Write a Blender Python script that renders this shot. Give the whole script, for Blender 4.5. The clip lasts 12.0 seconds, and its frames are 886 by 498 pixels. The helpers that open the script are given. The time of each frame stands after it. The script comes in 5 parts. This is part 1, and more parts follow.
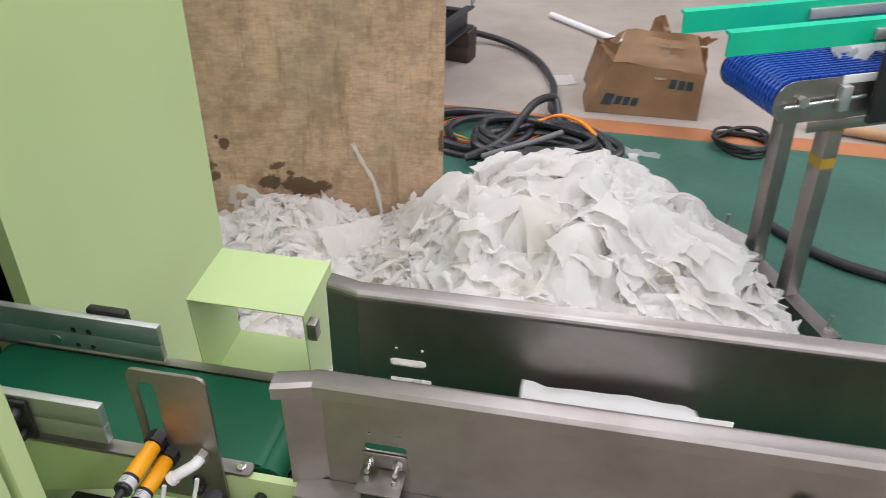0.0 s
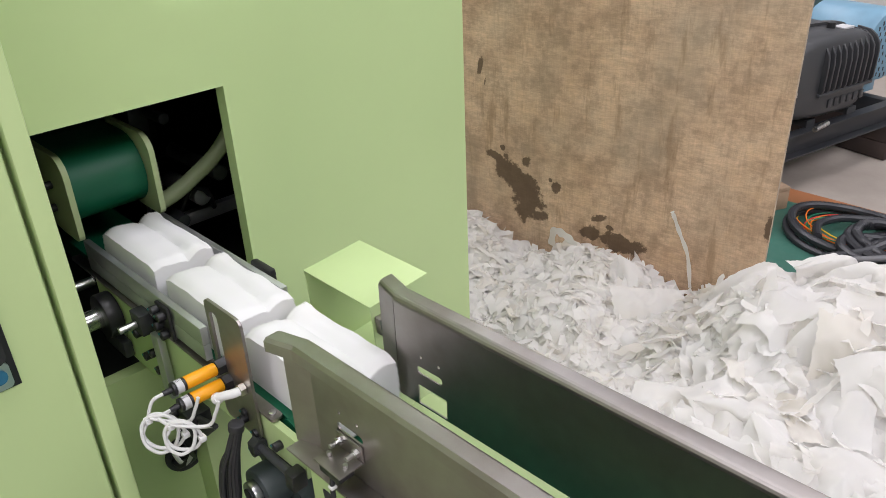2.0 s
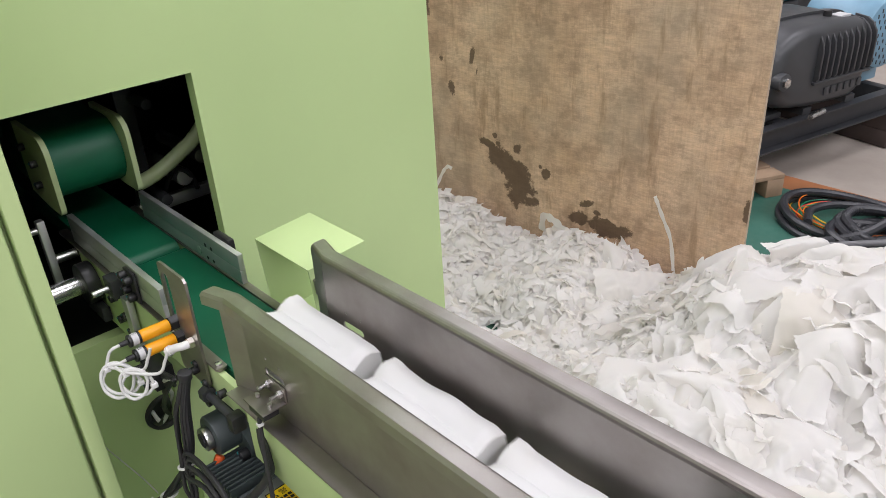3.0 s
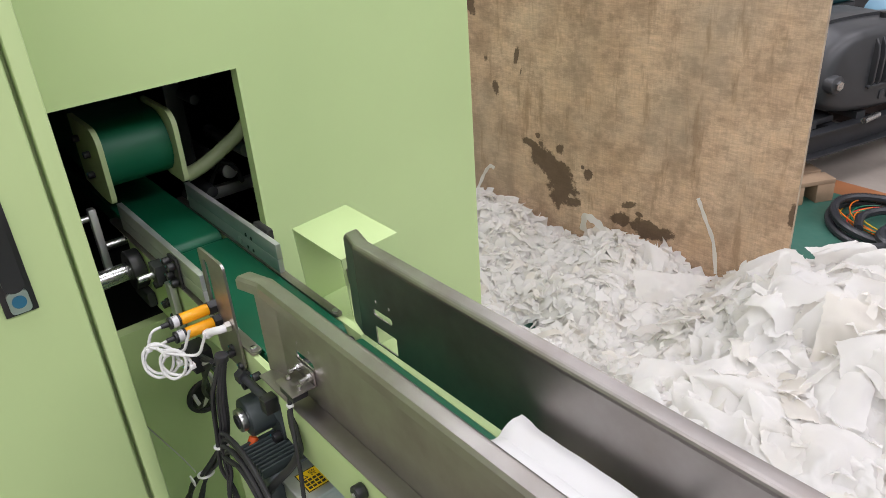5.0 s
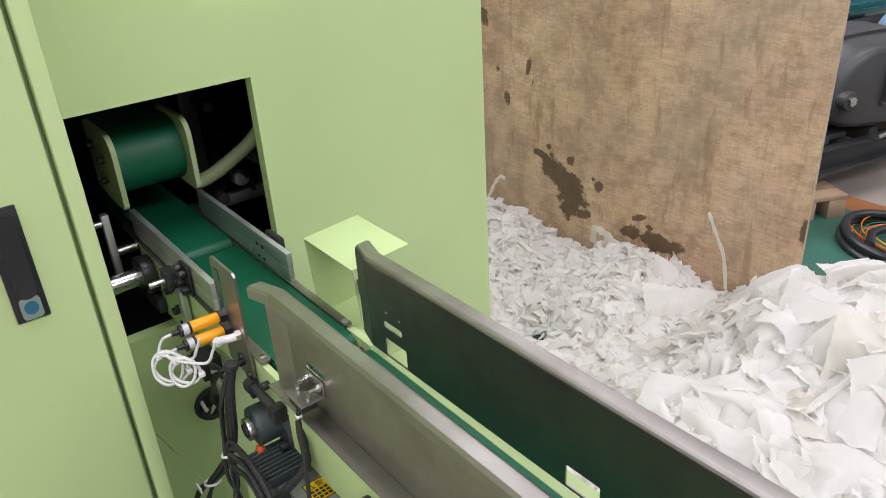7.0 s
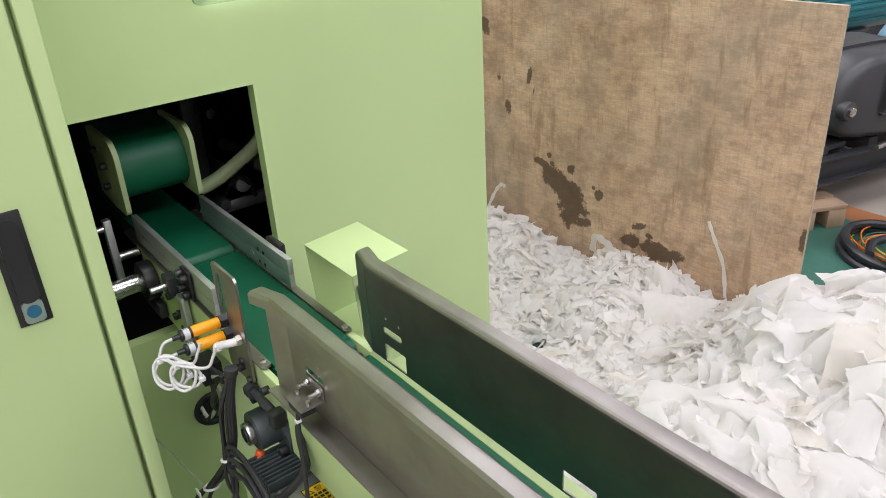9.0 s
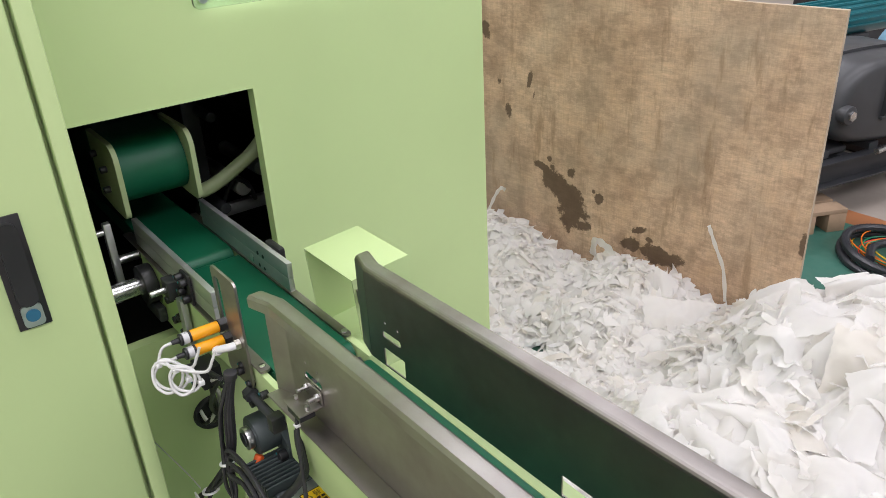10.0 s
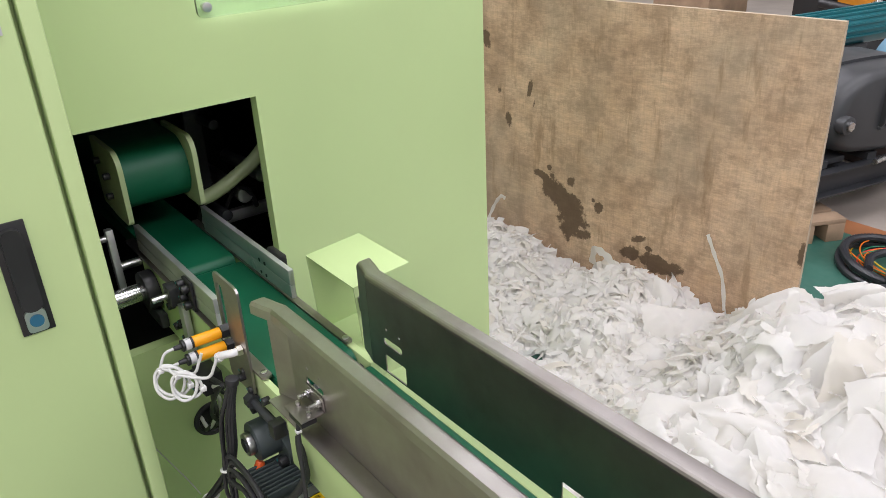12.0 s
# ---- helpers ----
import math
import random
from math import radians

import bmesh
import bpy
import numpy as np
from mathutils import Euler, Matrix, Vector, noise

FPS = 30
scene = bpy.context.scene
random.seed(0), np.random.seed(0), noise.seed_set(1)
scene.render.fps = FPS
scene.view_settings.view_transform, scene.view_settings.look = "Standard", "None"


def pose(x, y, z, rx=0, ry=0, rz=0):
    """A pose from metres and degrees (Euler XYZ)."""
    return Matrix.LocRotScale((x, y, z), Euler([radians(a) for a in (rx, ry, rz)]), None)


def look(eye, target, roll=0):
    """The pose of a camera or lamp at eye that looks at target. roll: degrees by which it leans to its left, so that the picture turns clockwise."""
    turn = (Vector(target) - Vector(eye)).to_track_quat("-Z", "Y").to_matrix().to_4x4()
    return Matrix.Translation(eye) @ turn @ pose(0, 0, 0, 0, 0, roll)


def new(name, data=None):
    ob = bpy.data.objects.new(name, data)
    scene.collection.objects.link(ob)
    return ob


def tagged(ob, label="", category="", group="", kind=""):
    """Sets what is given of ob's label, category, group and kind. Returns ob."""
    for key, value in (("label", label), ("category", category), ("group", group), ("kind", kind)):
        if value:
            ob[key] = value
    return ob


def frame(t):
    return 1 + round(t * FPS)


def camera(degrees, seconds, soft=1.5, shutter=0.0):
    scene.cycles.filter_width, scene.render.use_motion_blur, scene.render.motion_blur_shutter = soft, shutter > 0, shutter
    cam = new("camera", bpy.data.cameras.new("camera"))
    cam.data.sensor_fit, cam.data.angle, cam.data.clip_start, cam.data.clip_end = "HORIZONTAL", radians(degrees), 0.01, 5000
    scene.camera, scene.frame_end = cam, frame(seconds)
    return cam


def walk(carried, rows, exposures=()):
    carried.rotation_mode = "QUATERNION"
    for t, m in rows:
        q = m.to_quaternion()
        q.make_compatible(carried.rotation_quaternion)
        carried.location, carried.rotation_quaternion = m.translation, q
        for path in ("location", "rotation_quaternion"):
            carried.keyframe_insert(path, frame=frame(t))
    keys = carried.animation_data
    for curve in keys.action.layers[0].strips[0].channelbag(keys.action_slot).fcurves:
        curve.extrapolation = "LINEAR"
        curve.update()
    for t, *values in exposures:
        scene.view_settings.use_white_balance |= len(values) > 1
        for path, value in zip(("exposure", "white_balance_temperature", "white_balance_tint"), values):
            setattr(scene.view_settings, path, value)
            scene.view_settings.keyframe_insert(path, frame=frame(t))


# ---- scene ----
cam = camera(60.0, 12.0, soft=0.6, shutter=0.3)
PATH = [
    (0, (0.184, -0.672, 1.642), (-0.119, 0.968, 0.536), 1.2),
    (0.5, (0.301, -0.594, 1.623), (-0.31, 0.941, 0.496), 0.1),
    (1, (0.417, -0.535, 1.626), (-0.538, 0.848, 0.542), -0.4),
    (1.5, (0.48, -0.501, 1.601), (-0.694, 0.779, 0.609), -1.4),
    (2, (0.59, -0.517, 1.614), (-0.684, 0.698, 0.666), -2.4),
    (2.5, (0.681, -0.511, 1.625), (-0.618, 0.675, 0.674), -3.4),
    (3, (0.767, -0.488, 1.622), (-0.554, 0.668, 0.664), -3.5),
    (5, (0.805, -0.487, 1.62), (-0.597, 0.578, 0.673), -4.2),
    (5.5, (0.807, -0.489, 1.625), (-0.603, 0.568, 0.681), -3.9),
    (6, (0.806, -0.489, 1.624), (-0.612, 0.565, 0.687), -3.9),
    (6.5, (0.803, -0.488, 1.626), (-0.619, 0.565, 0.694), -3.8),
    (7, (0.799, -0.488, 1.626), (-0.623, 0.568, 0.698), -3.5),
    (9, (0.807, -0.492, 1.628), (-0.623, 0.569, 0.719), -3.2),
    (9.5, (0.807, -0.49, 1.63), (-0.625, 0.571, 0.722), -3.2),
    (10, (0.807, -0.49, 1.63), (-0.627, 0.573, 0.727), -3.1),
    (10.5, (0.807, -0.491, 1.631), (-0.629, 0.575, 0.734), -3.0),
    (11, (0.809, -0.494, 1.631), (-0.629, 0.575, 0.74), -3.0),
    (11.5, (0.809, -0.496, 1.63), (-0.629, 0.574, 0.744), -2.9),
    (12, (0.811, -0.497, 1.633), (-0.628, 0.574, 0.749), -2.8),
]
walk(cam, [(t, look(eye, target, roll)) for t, eye, target, roll in PATH],
     [(0.0, -0.17), (1.0, -0.14), (3.0, -0.08), (5.0, -0.05), (7.0, 0.0), (12.0, 0.02)])

# ---- light ----
world = bpy.data.worlds.new("hall_sky")
scene.world = world
world.use_nodes = True
wn = world.node_tree.nodes
sky = wn.new("ShaderNodeTexSky")
sky.sky_type = "NISHITA"
sky.sun_disc = False
sky.sun_elevation, sky.sun_rotation = radians(50), radians(120)
world.node_tree.links.new(sky.outputs[0], wn["Background"].inputs[0])
wn["Background"].inputs[1].default_value = 0.12
scene.view_settings.exposure = 0.0


def skylight(x, y, z, sx, sy, watts):
    lamp = bpy.data.lights.new("skylight", "AREA")
    lamp.shape, lamp.size, lamp.size_y, lamp.energy, lamp.color = "RECTANGLE", sx, sy, watts, (0.97, 0.945, 1.03)
    ob = new("skylight", lamp)
    ob.matrix_world = pose(x, y, z)
    return ob


for sx, watts in ((-4.5, 610), (0.5, 410), (5.5, 770)):
    skylight(sx, 0.5, 5.94, 1.6, 14.0, watts)

# ---- materials ----
MATS = {}


def material(name, build):
    if name not in MATS:
        m = bpy.data.materials.new(name)
        m.use_nodes = True
        build(m.node_tree, m.node_tree.nodes["Principled BSDF"])
        MATS[name] = m
    return MATS[name]


def tex(nt, kind="ShaderNodeTexNoise", scale=5.0, stretch=None, **values):
    """A texture on object coordinates."""
    at = nt.nodes.new("ShaderNodeTexCoord")
    node = nt.nodes.new(kind)
    if stretch:
        mp = nt.nodes.new("ShaderNodeMapping")
        mp.inputs["Scale"].default_value = stretch
        nt.links.new(at.outputs["Object"], mp.inputs[0])
        nt.links.new(mp.outputs[0], node.inputs["Vector"])
    else:
        nt.links.new(at.outputs["Object"], node.inputs["Vector"])
    node.inputs["Scale"].default_value = scale
    for key, value in values.items():
        node.inputs[key].default_value = value
    return node


def ramp(nt, source, stops):
    r = nt.nodes.new("ShaderNodeValToRGB")
    els = r.color_ramp.elements
    while len(els) < len(stops):
        els.new(0.5)
    for el, (pos, col) in zip(els, stops):
        el.position = pos
        el.color = (*col, 1) if len(col) == 3 else col
    nt.links.new(source, r.inputs[0])
    return r


def mix(nt, a, b, fac, kind="MIX"):
    n = nt.nodes.new("ShaderNodeMix")
    n.data_type, n.blend_type = "RGBA", kind
    for slot, value in ((0, fac), (6, a), (7, b)):
        if isinstance(value, (float, int)):
            n.inputs[slot].default_value = value
        elif isinstance(value, tuple):
            n.inputs[slot].default_value = (*value, 1)
        else:
            nt.links.new(value, n.inputs[slot])
    return n.outputs[2]


def bump(nt, bsdf, source, strength, distance=0.002):
    b = nt.nodes.new("ShaderNodeBump")
    b.inputs["Strength"].default_value, b.inputs["Distance"].default_value = strength, distance
    nt.links.new(source, b.inputs["Height"])
    nt.links.new(b.outputs[0], bsdf.inputs["Normal"])


def plain(name, color, rough=0.5, metal=0.0, vary=0.12, scale=30.0, bumpy=0.15, coat=0.0):
    """A material with grain and smudges at two scales."""
    def build(nt, p):
        fine, broad = tex(nt, scale=scale * 6, Detail=4.0), tex(nt, scale=scale * 0.4, Detail=3.0)
        dark = tuple(c * (1 - vary) for c in color)
        light = tuple(min(1, c * (1 + vary * 0.6)) for c in color)
        c1 = ramp(nt, broad.outputs[0], [(0.3, dark), (0.7, light)])
        c2 = mix(nt, c1.outputs[0], dark, mul(nt, fine.outputs[0], 0.3))
        nt.links.new(c2, p.inputs["Base Color"])
        r = ramp(nt, broad.outputs[0], [(0.25, (rough * 0.85,) * 3), (0.75, (min(1, rough * 1.15),) * 3)])
        nt.links.new(r.outputs[0], p.inputs["Roughness"])
        p.inputs["Metallic"].default_value = metal
        p.inputs["Coat Weight"].default_value = coat
        if bumpy:
            bump(nt, p, fine.outputs[0], bumpy, 0.0006)
    return material(name, build)


def mul(nt, a, f):
    n = nt.nodes.new("ShaderNodeMath")
    n.operation = "MULTIPLY"
    nt.links.new(a, n.inputs[0])
    if isinstance(f, (int, float)):
        n.inputs[1].default_value = f
    else:
        nt.links.new(f, n.inputs[1])
    return n.outputs[0]


def build_steel(nt, p):
    """Brushed stainless sheet with rubbed, stained patches."""
    brush = tex(nt, scale=60, stretch=(1.0, 30.0, 30.0), Detail=3.0)
    cloud = tex(nt, scale=7, Detail=5.0, Roughness=0.6)
    c = ramp(nt, cloud.outputs[0], [(0.3, (0.29, 0.255, 0.238)), (0.55, (0.37, 0.343, 0.326)), (0.8, (0.43, 0.41, 0.395))])
    nt.links.new(mix(nt, c.outputs[0], (0.29, 0.27, 0.26), mul(nt, brush.outputs[0], 0.35)), p.inputs["Base Color"])
    p.inputs["Metallic"].default_value = 1.0
    r = ramp(nt, cloud.outputs[0], [(0.3, (0.50,) * 3), (0.7, (0.37,) * 3)])
    nt.links.new(r.outputs[0], p.inputs["Roughness"])
    p.inputs["Anisotropic"].default_value = 0.5
    bump(nt, p, brush.outputs[0], 0.10, 0.0004)


def build_ply(nt, p):
    """Weathered plywood: faint grain along the sheet, mottled, with one oily stain and spatter."""
    grain = tex(nt, scale=9, stretch=(1.5, 1.0, 9.0), Detail=6.0, Roughness=0.65)
    fine = tex(nt, scale=40, stretch=(1.0, 1.0, 9.0), Detail=4.0)
    weave = tex(nt, scale=26, stretch=(9.0, 1.0, 0.7), Detail=3.0)
    cloud = tex(nt, scale=3.2, Detail=6.0, Roughness=0.65)
    c = ramp(nt, cloud.outputs[0], [(0.25, (0.425, 0.278, 0.178)), (0.5, (0.615, 0.43, 0.292)), (0.75, (0.75, 0.56, 0.40))])
    g = ramp(nt, grain.outputs[0], [(0.35, (0.62, 0.60, 0.58)), (0.65, (1.12, 1.1, 1.06))])
    col = mix(nt, c.outputs[0], g.outputs[0], 0.4, "MULTIPLY")
    w = ramp(nt, weave.outputs[0], [(0.4, (0.72, 0.71, 0.70)), (0.6, (1.05, 1.05, 1.05))])
    col = mix(nt, col, w.outputs[0], 0.26, "MULTIPLY")
    f = ramp(nt, fine.outputs[0], [(0.42, (0.75, 0.73, 0.7)), (0.6, (1.05, 1.05, 1.04))])
    col = mix(nt, col, f.outputs[0], 0.38, "MULTIPLY")
    blot = tex(nt, scale=11, Detail=8.0, Roughness=0.75)
    b2 = ramp(nt, blot.outputs[0], [(0.42, (0.70, 0.69, 0.68)), (0.52, (1.0, 1.0, 1.0)), (0.66, (1.14, 1.13, 1.08))])
    col = mix(nt, col, b2.outputs[0], 0.75, "MULTIPLY")
    grey = tex(nt, scale=2.0, Detail=4.0)
    g3 = ramp(nt, grey.outputs[0], [(0.48, (0, 0, 0)), (0.62, (1, 1, 1))])
    col = mix(nt, col, (0.30, 0.26, 0.20), mul(nt, g3.outputs[0], 0.35))
    streak = tex(nt, scale=5, stretch=(3.0, 1.0, 0.5), Detail=5.0, Roughness=0.7)
    s2 = ramp(nt, streak.outputs[0], [(0.56, (0, 0, 0)), (0.66, (1, 1, 1))])
    col = mix(nt, col, (0.20, 0.115, 0.055), mul(nt, s2.outputs[0], 0.45))
    # oily stains: soft ellipses broken up by noise
    at = nt.nodes.new("ShaderNodeTexCoord")
    ragged = tex(nt, scale=14, Detail=6.0, Roughness=0.7)
    total = None
    for cx, cz, rx, rz, tilt, cut in ((0.945, 0.305, 0.070, 0.095, -20, 1.0), (1.03, 0.40, 0.050, 0.075, -28, 1.0), (1.10, 0.462, 0.055, 0.022, 15, 0.9), (0.885, 0.245, 0.045, 0.03, 0, 0.9), (0.952, 0.465, 0.026, 0.028, 0, 0.85), (1.063, 0.50, 0.014, 0.014, 0, 0.8), (0.81, 0.385, 0.026, 0.03, 20, 0.8), (0.84, 0.41, 0.014, 0.014, 0, 0.6),
                              (0.53, 0.225, 0.10, 0.040, 5, 0.95), (0.65, 0.235, 0.05, 0.035, 0, 0.9), (0.62, 0.30, 0.045, 0.02, -20, 0.65), (0.57, 0.275, 0.03, 0.018, 0, 0.7), (1.40, 1.0, 0.03, 0.055, 0, 0.8), (1.17, 0.815, 0.014, 0.05, 12, 0.75), (1.147, 0.755, 0.008, 0.03, 8, 0.6), (1.335, 0.79, 0.032, 0.035, 0, 0.55), (1.28, 0.68, 0.04, 0.06, 0, 0.42), (0.006, 0.42, 0.022, 0.06, 0, 0.65)):
        mp = nt.nodes.new("ShaderNodeMapping")
        mp.vector_type = "TEXTURE"
        mp.inputs["Location"].default_value = (-cx, 0, cz)
        mp.inputs["Rotation"].default_value = (0, radians(tilt), 0)
        mp.inputs["Scale"].default_value = (rx, 1, rz)
        nt.links.new(at.outputs["Object"], mp.inputs[0])
        ln = nt.nodes.new("ShaderNodeVectorMath")
        ln.operation = "LENGTH"
        sep = nt.nodes.new("ShaderNodeVectorMath")
        sep.operation = "MULTIPLY"
        sep.inputs[1].default_value = (1, 0, 1)
        nt.links.new(mp.outputs[0], sep.inputs[0])
        nt.links.new(sep.outputs[0], ln.inputs[0])
        add = nt.nodes.new("ShaderNodeMath")
        add.operation = "MULTIPLY_ADD"
        nt.links.new(ragged.outputs[0], add.inputs[0])
        add.inputs[1].default_value = 2.7
        nt.links.new(ln.outputs["Value"], add.inputs[2])
        r = ramp(nt, mul(nt, add.outputs[0], 0.25), [((cut + 1.35) * 0.25 - 0.025, (1, 1, 1)), ((cut + 1.35) * 0.25 + 0.02, (0, 0, 0))])
        total = r.outputs[0] if total is None else mix(nt, total, r.outputs[0], 1.0, "LIGHTEN")
    col = mix(nt, col, (0.085, 0.050, 0.026), mul(nt, total, 0.88))
    nt.links.new(col, p.inputs["Base Color"])
    rr = ramp(nt, cloud.outputs[0], [(0.3, (0.75,) * 3), (0.7, (0.6,) * 3)])
    nt.links.new(rr.outputs[0], p.inputs["Roughness"])
    bump(nt, p, grain.outputs[0], 0.25, 0.001)


def build_concrete(nt, p):
    cloud = tex(nt, scale=1.3, Detail=7.0, Roughness=0.62)
    fine = tex(nt, scale=45, Detail=4.0)
    c = ramp(nt, cloud.outputs[0], [(0.28, (0.27, 0.230, 0.195)), (0.55, (0.385, 0.338, 0.293)), (0.8, (0.47, 0.42, 0.37))])
    nt.links.new(mix(nt, c.outputs[0], (0.3, 0.265, 0.23), mul(nt, fine.outputs[0], 0.4)), p.inputs["Base Color"])
    p.inputs["Roughness"].default_value = 0.55
    bump(nt, p, fine.outputs[0], 0.12, 0.001)


def build_green_floor(nt, p):
    cloud = tex(nt, scale=2.2, Detail=7.0, Roughness=0.65)
    fine = tex(nt, scale=30, Detail=5.0)
    c = ramp(nt, cloud.outputs[0], [(0.3, (0.012, 0.085, 0.060)), (0.6, (0.022, 0.125, 0.088)), (0.8, (0.05, 0.17, 0.13))])
    nt.links.new(mix(nt, c.outputs[0], (0.16, 0.21, 0.18), mul(nt, fine.outputs[0], 0.32)), p.inputs["Base Color"])
    r = ramp(nt, cloud.outputs[0], [(0.3, (0.30,) * 3), (0.7, (0.48,) * 3)])
    nt.links.new(r.outputs[0], p.inputs["Roughness"])
    bump(nt, p, fine.outputs[0], 0.1, 0.001)


def build_paper(nt, p, level=0.955, passing=0.60):
    """Soft tissue; level: how white, passing: how much light passes."""
    grain = tex(nt, scale=160, Detail=3.0)
    patch = tex(nt, scale=6, Detail=3.0)
    c = ramp(nt, patch.outputs[0], [(0.25, tuple(level * v for v in (0.875, 0.855, 0.825))), (0.45, tuple(level * v for v in (0.905, 0.90, 0.895))), (0.8, tuple(level * v for v in (0.915, 0.915, 0.92)))])
    isl = nt.nodes.new("ShaderNodeNewGeometry")
    tint = ramp(nt, isl.outputs["Random Per Island"], [(0.0, (0.93, 0.89, 0.81)), (0.10, (0.98, 0.965, 0.93)), (0.2, (1, 1, 1)), (1.0, (1, 1, 1))])
    nt.links.new(mix(nt, c.outputs[0], tint.outputs[0], 1.0, "MULTIPLY"), p.inputs["Base Color"])
    p.inputs["Roughness"].default_value = 0.9
    p.inputs["Specular IOR Level"].default_value = 0.15
    bump(nt, p, grain.outputs[0], 0.2, 0.0006)
    thin = nt.nodes.new("ShaderNodeBsdfTranslucent")
    thin.inputs["Color"].default_value = (0.95, 0.93, 0.89, 1)
    both = nt.nodes.new("ShaderNodeMixShader")
    both.inputs[0].default_value = passing
    nt.links.new(p.outputs[0], both.inputs[1])
    nt.links.new(thin.outputs[0], both.inputs[2])
    nt.links.new(both.outputs[0], nt.nodes["Material Output"].inputs["Surface"])


GREEN = plain("light_green_paint", (0.478, 0.605, 0.285), 0.42, vary=0.04, scale=8, bumpy=0.03)
BELT = plain("green_belt", (0.004, 0.092, 0.043), 0.46, vary=0.18, scale=14, bumpy=0.05)
BELT.node_tree.nodes["Principled BSDF"].inputs["Specular IOR Level"].default_value = 0.35
STEEL = material("brushed_steel", build_steel)
ALU = plain("aluminium", (0.60, 0.61, 0.61), 0.5, 1.0, vary=0.1, scale=40, bumpy=0.1)
CHROME = plain("chrome", (0.66, 0.66, 0.65), 0.28, 1.0, vary=0.06, bumpy=0.02)
BLACK = plain("black_plastic", (0.016, 0.016, 0.017), 0.42, vary=0.2)
RUBBER = plain("black_rubber", (0.022, 0.022, 0.024), 0.6, vary=0.25)
DARK = plain("dark_cast_iron", (0.035, 0.037, 0.04), 0.5, vary=0.3)
# near-black: the shade inside the machine is put into this colour
INNERSHADE = plain("shaded_interior", (0.016, 0.019, 0.016), 0.7, vary=0.3)
WHITE = plain("white_plastic", (0.78, 0.78, 0.77), 0.4, vary=0.05)
ORANGE = plain("orange_plastic", (0.83, 0.36, 0.008), 0.32, vary=0.06)
PLY = material("weathered_plywood", build_ply)
PLYEDGE = plain("plywood_edge", (0.44, 0.35, 0.25), 0.8, vary=0.3, scale=60)
PAPER = material("tissue_paper", build_paper)
STACK = material("tissue_stack", lambda nt, p: build_paper(nt, p, 0.86, 0.10))      # many layers let little light through
STRIP = material("paper_strip", lambda nt, p: build_paper(nt, p, 0.98, 0.15))
CONCRETE = material("concrete", build_concrete)
GREENFLOOR = material("green_floor_coating", build_green_floor)
ORANGEFLOOR = plain("orange_floor_coating", (0.42, 0.17, 0.07), 0.55, vary=0.35, scale=6)
PLASTER = plain("hall_plaster", (0.62, 0.62, 0.60), 0.8, vary=0.1, scale=3)

# ---- building helpers ----


def link(name, bm, mat, parent=None, label="", smooth=False):
    me = bpy.data.meshes.new(name)
    bm.normal_update()
    bm.to_mesh(me)
    bm.free()
    for m in (mat if isinstance(mat, (list, tuple)) else (mat,)):
        me.materials.append(m)
    if smooth:
        me.polygons.foreach_set("use_smooth", [True] * len(me.polygons))
        me.set_sharp_from_angle(angle=radians(38))
    ob = new(name, me)
    if parent:
        ob.parent = parent
    if label:
        ob["label"] = label
    return ob


def part(name, bm, mat, parent, label="", smooth=True):
    return link(name, bm, mat, parent, label, smooth)


def thing(name, label, category, group="", kind="", at=None):
    ob = new(name)
    ob.empty_display_size = 0.05
    if at is not None:
        ob.matrix_world = at
    return tagged(ob, label, category, group, kind)


def block(x0, x1, y0, y1, z0, z1, bevel=0.0, bm=None, segments=2):
    """An axis-aligned block with rounded edges."""
    own = bmesh.new()
    bmesh.ops.create_cube(own, size=1.0)
    bmesh.ops.scale(own, vec=(x1 - x0, y1 - y0, z1 - z0), verts=own.verts)
    bmesh.ops.translate(own, vec=((x0 + x1) / 2, (y0 + y1) / 2, (z0 + z1) / 2), verts=own.verts)
    if bevel:
        bmesh.ops.bevel(own, geom=own.edges[:], offset=bevel, segments=segments, profile=0.5, affect="EDGES")
    return join(bm, own)


def join(bm, own):
    if bm is None:
        return own
    me = bpy.data.meshes.new("tmp")
    own.to_mesh(me)
    own.free()
    bm.from_mesh(me)
    bpy.data.meshes.remove(me)
    return bm


def rod(a, b, r, n=20, bm=None, r2=None, bevel=0.0):
    """A round bar from a to b."""
    a, b = Vector(a), Vector(b)
    own = bmesh.new()
    bmesh.ops.create_cone(own, cap_ends=True, segments=n, radius1=r, radius2=r if r2 is None else r2, depth=(b - a).length)
    if bevel:
        rims = [e for e in own.edges if any(len(f.verts) > 4 for f in e.link_faces)]
        bmesh.ops.bevel(own, geom=rims, offset=bevel, segments=2, profile=0.5, affect="EDGES")
    bmesh.ops.transform(own, matrix=Matrix.Translation((a + b) / 2) @ (b - a).to_track_quat("Z", "Y").to_matrix().to_4x4(), verts=own.verts)
    return join(bm, own)


def smooth_path(points, steps=8, closed=False):
    """A rounded line through the points."""
    p = [Vector(q) for q in points]
    out = []
    count = len(p) if closed else len(p) - 1
    for i in range(count):
        g = lambda k: p[k % len(p)] if closed else p[min(max(k, 0), len(p) - 1)]
        a, b, c, d = g(i - 1), g(i), g(i + 1), g(i + 2)
        for s in range(steps):
            t = s / steps
            out.append(0.5 * (2 * b + (c - a) * t + (2 * a - 5 * b + 4 * c - d) * t * t + (3 * b - a - 3 * c + d) * t ** 3))
    if not closed:
        out.append(p[-1])
    return out


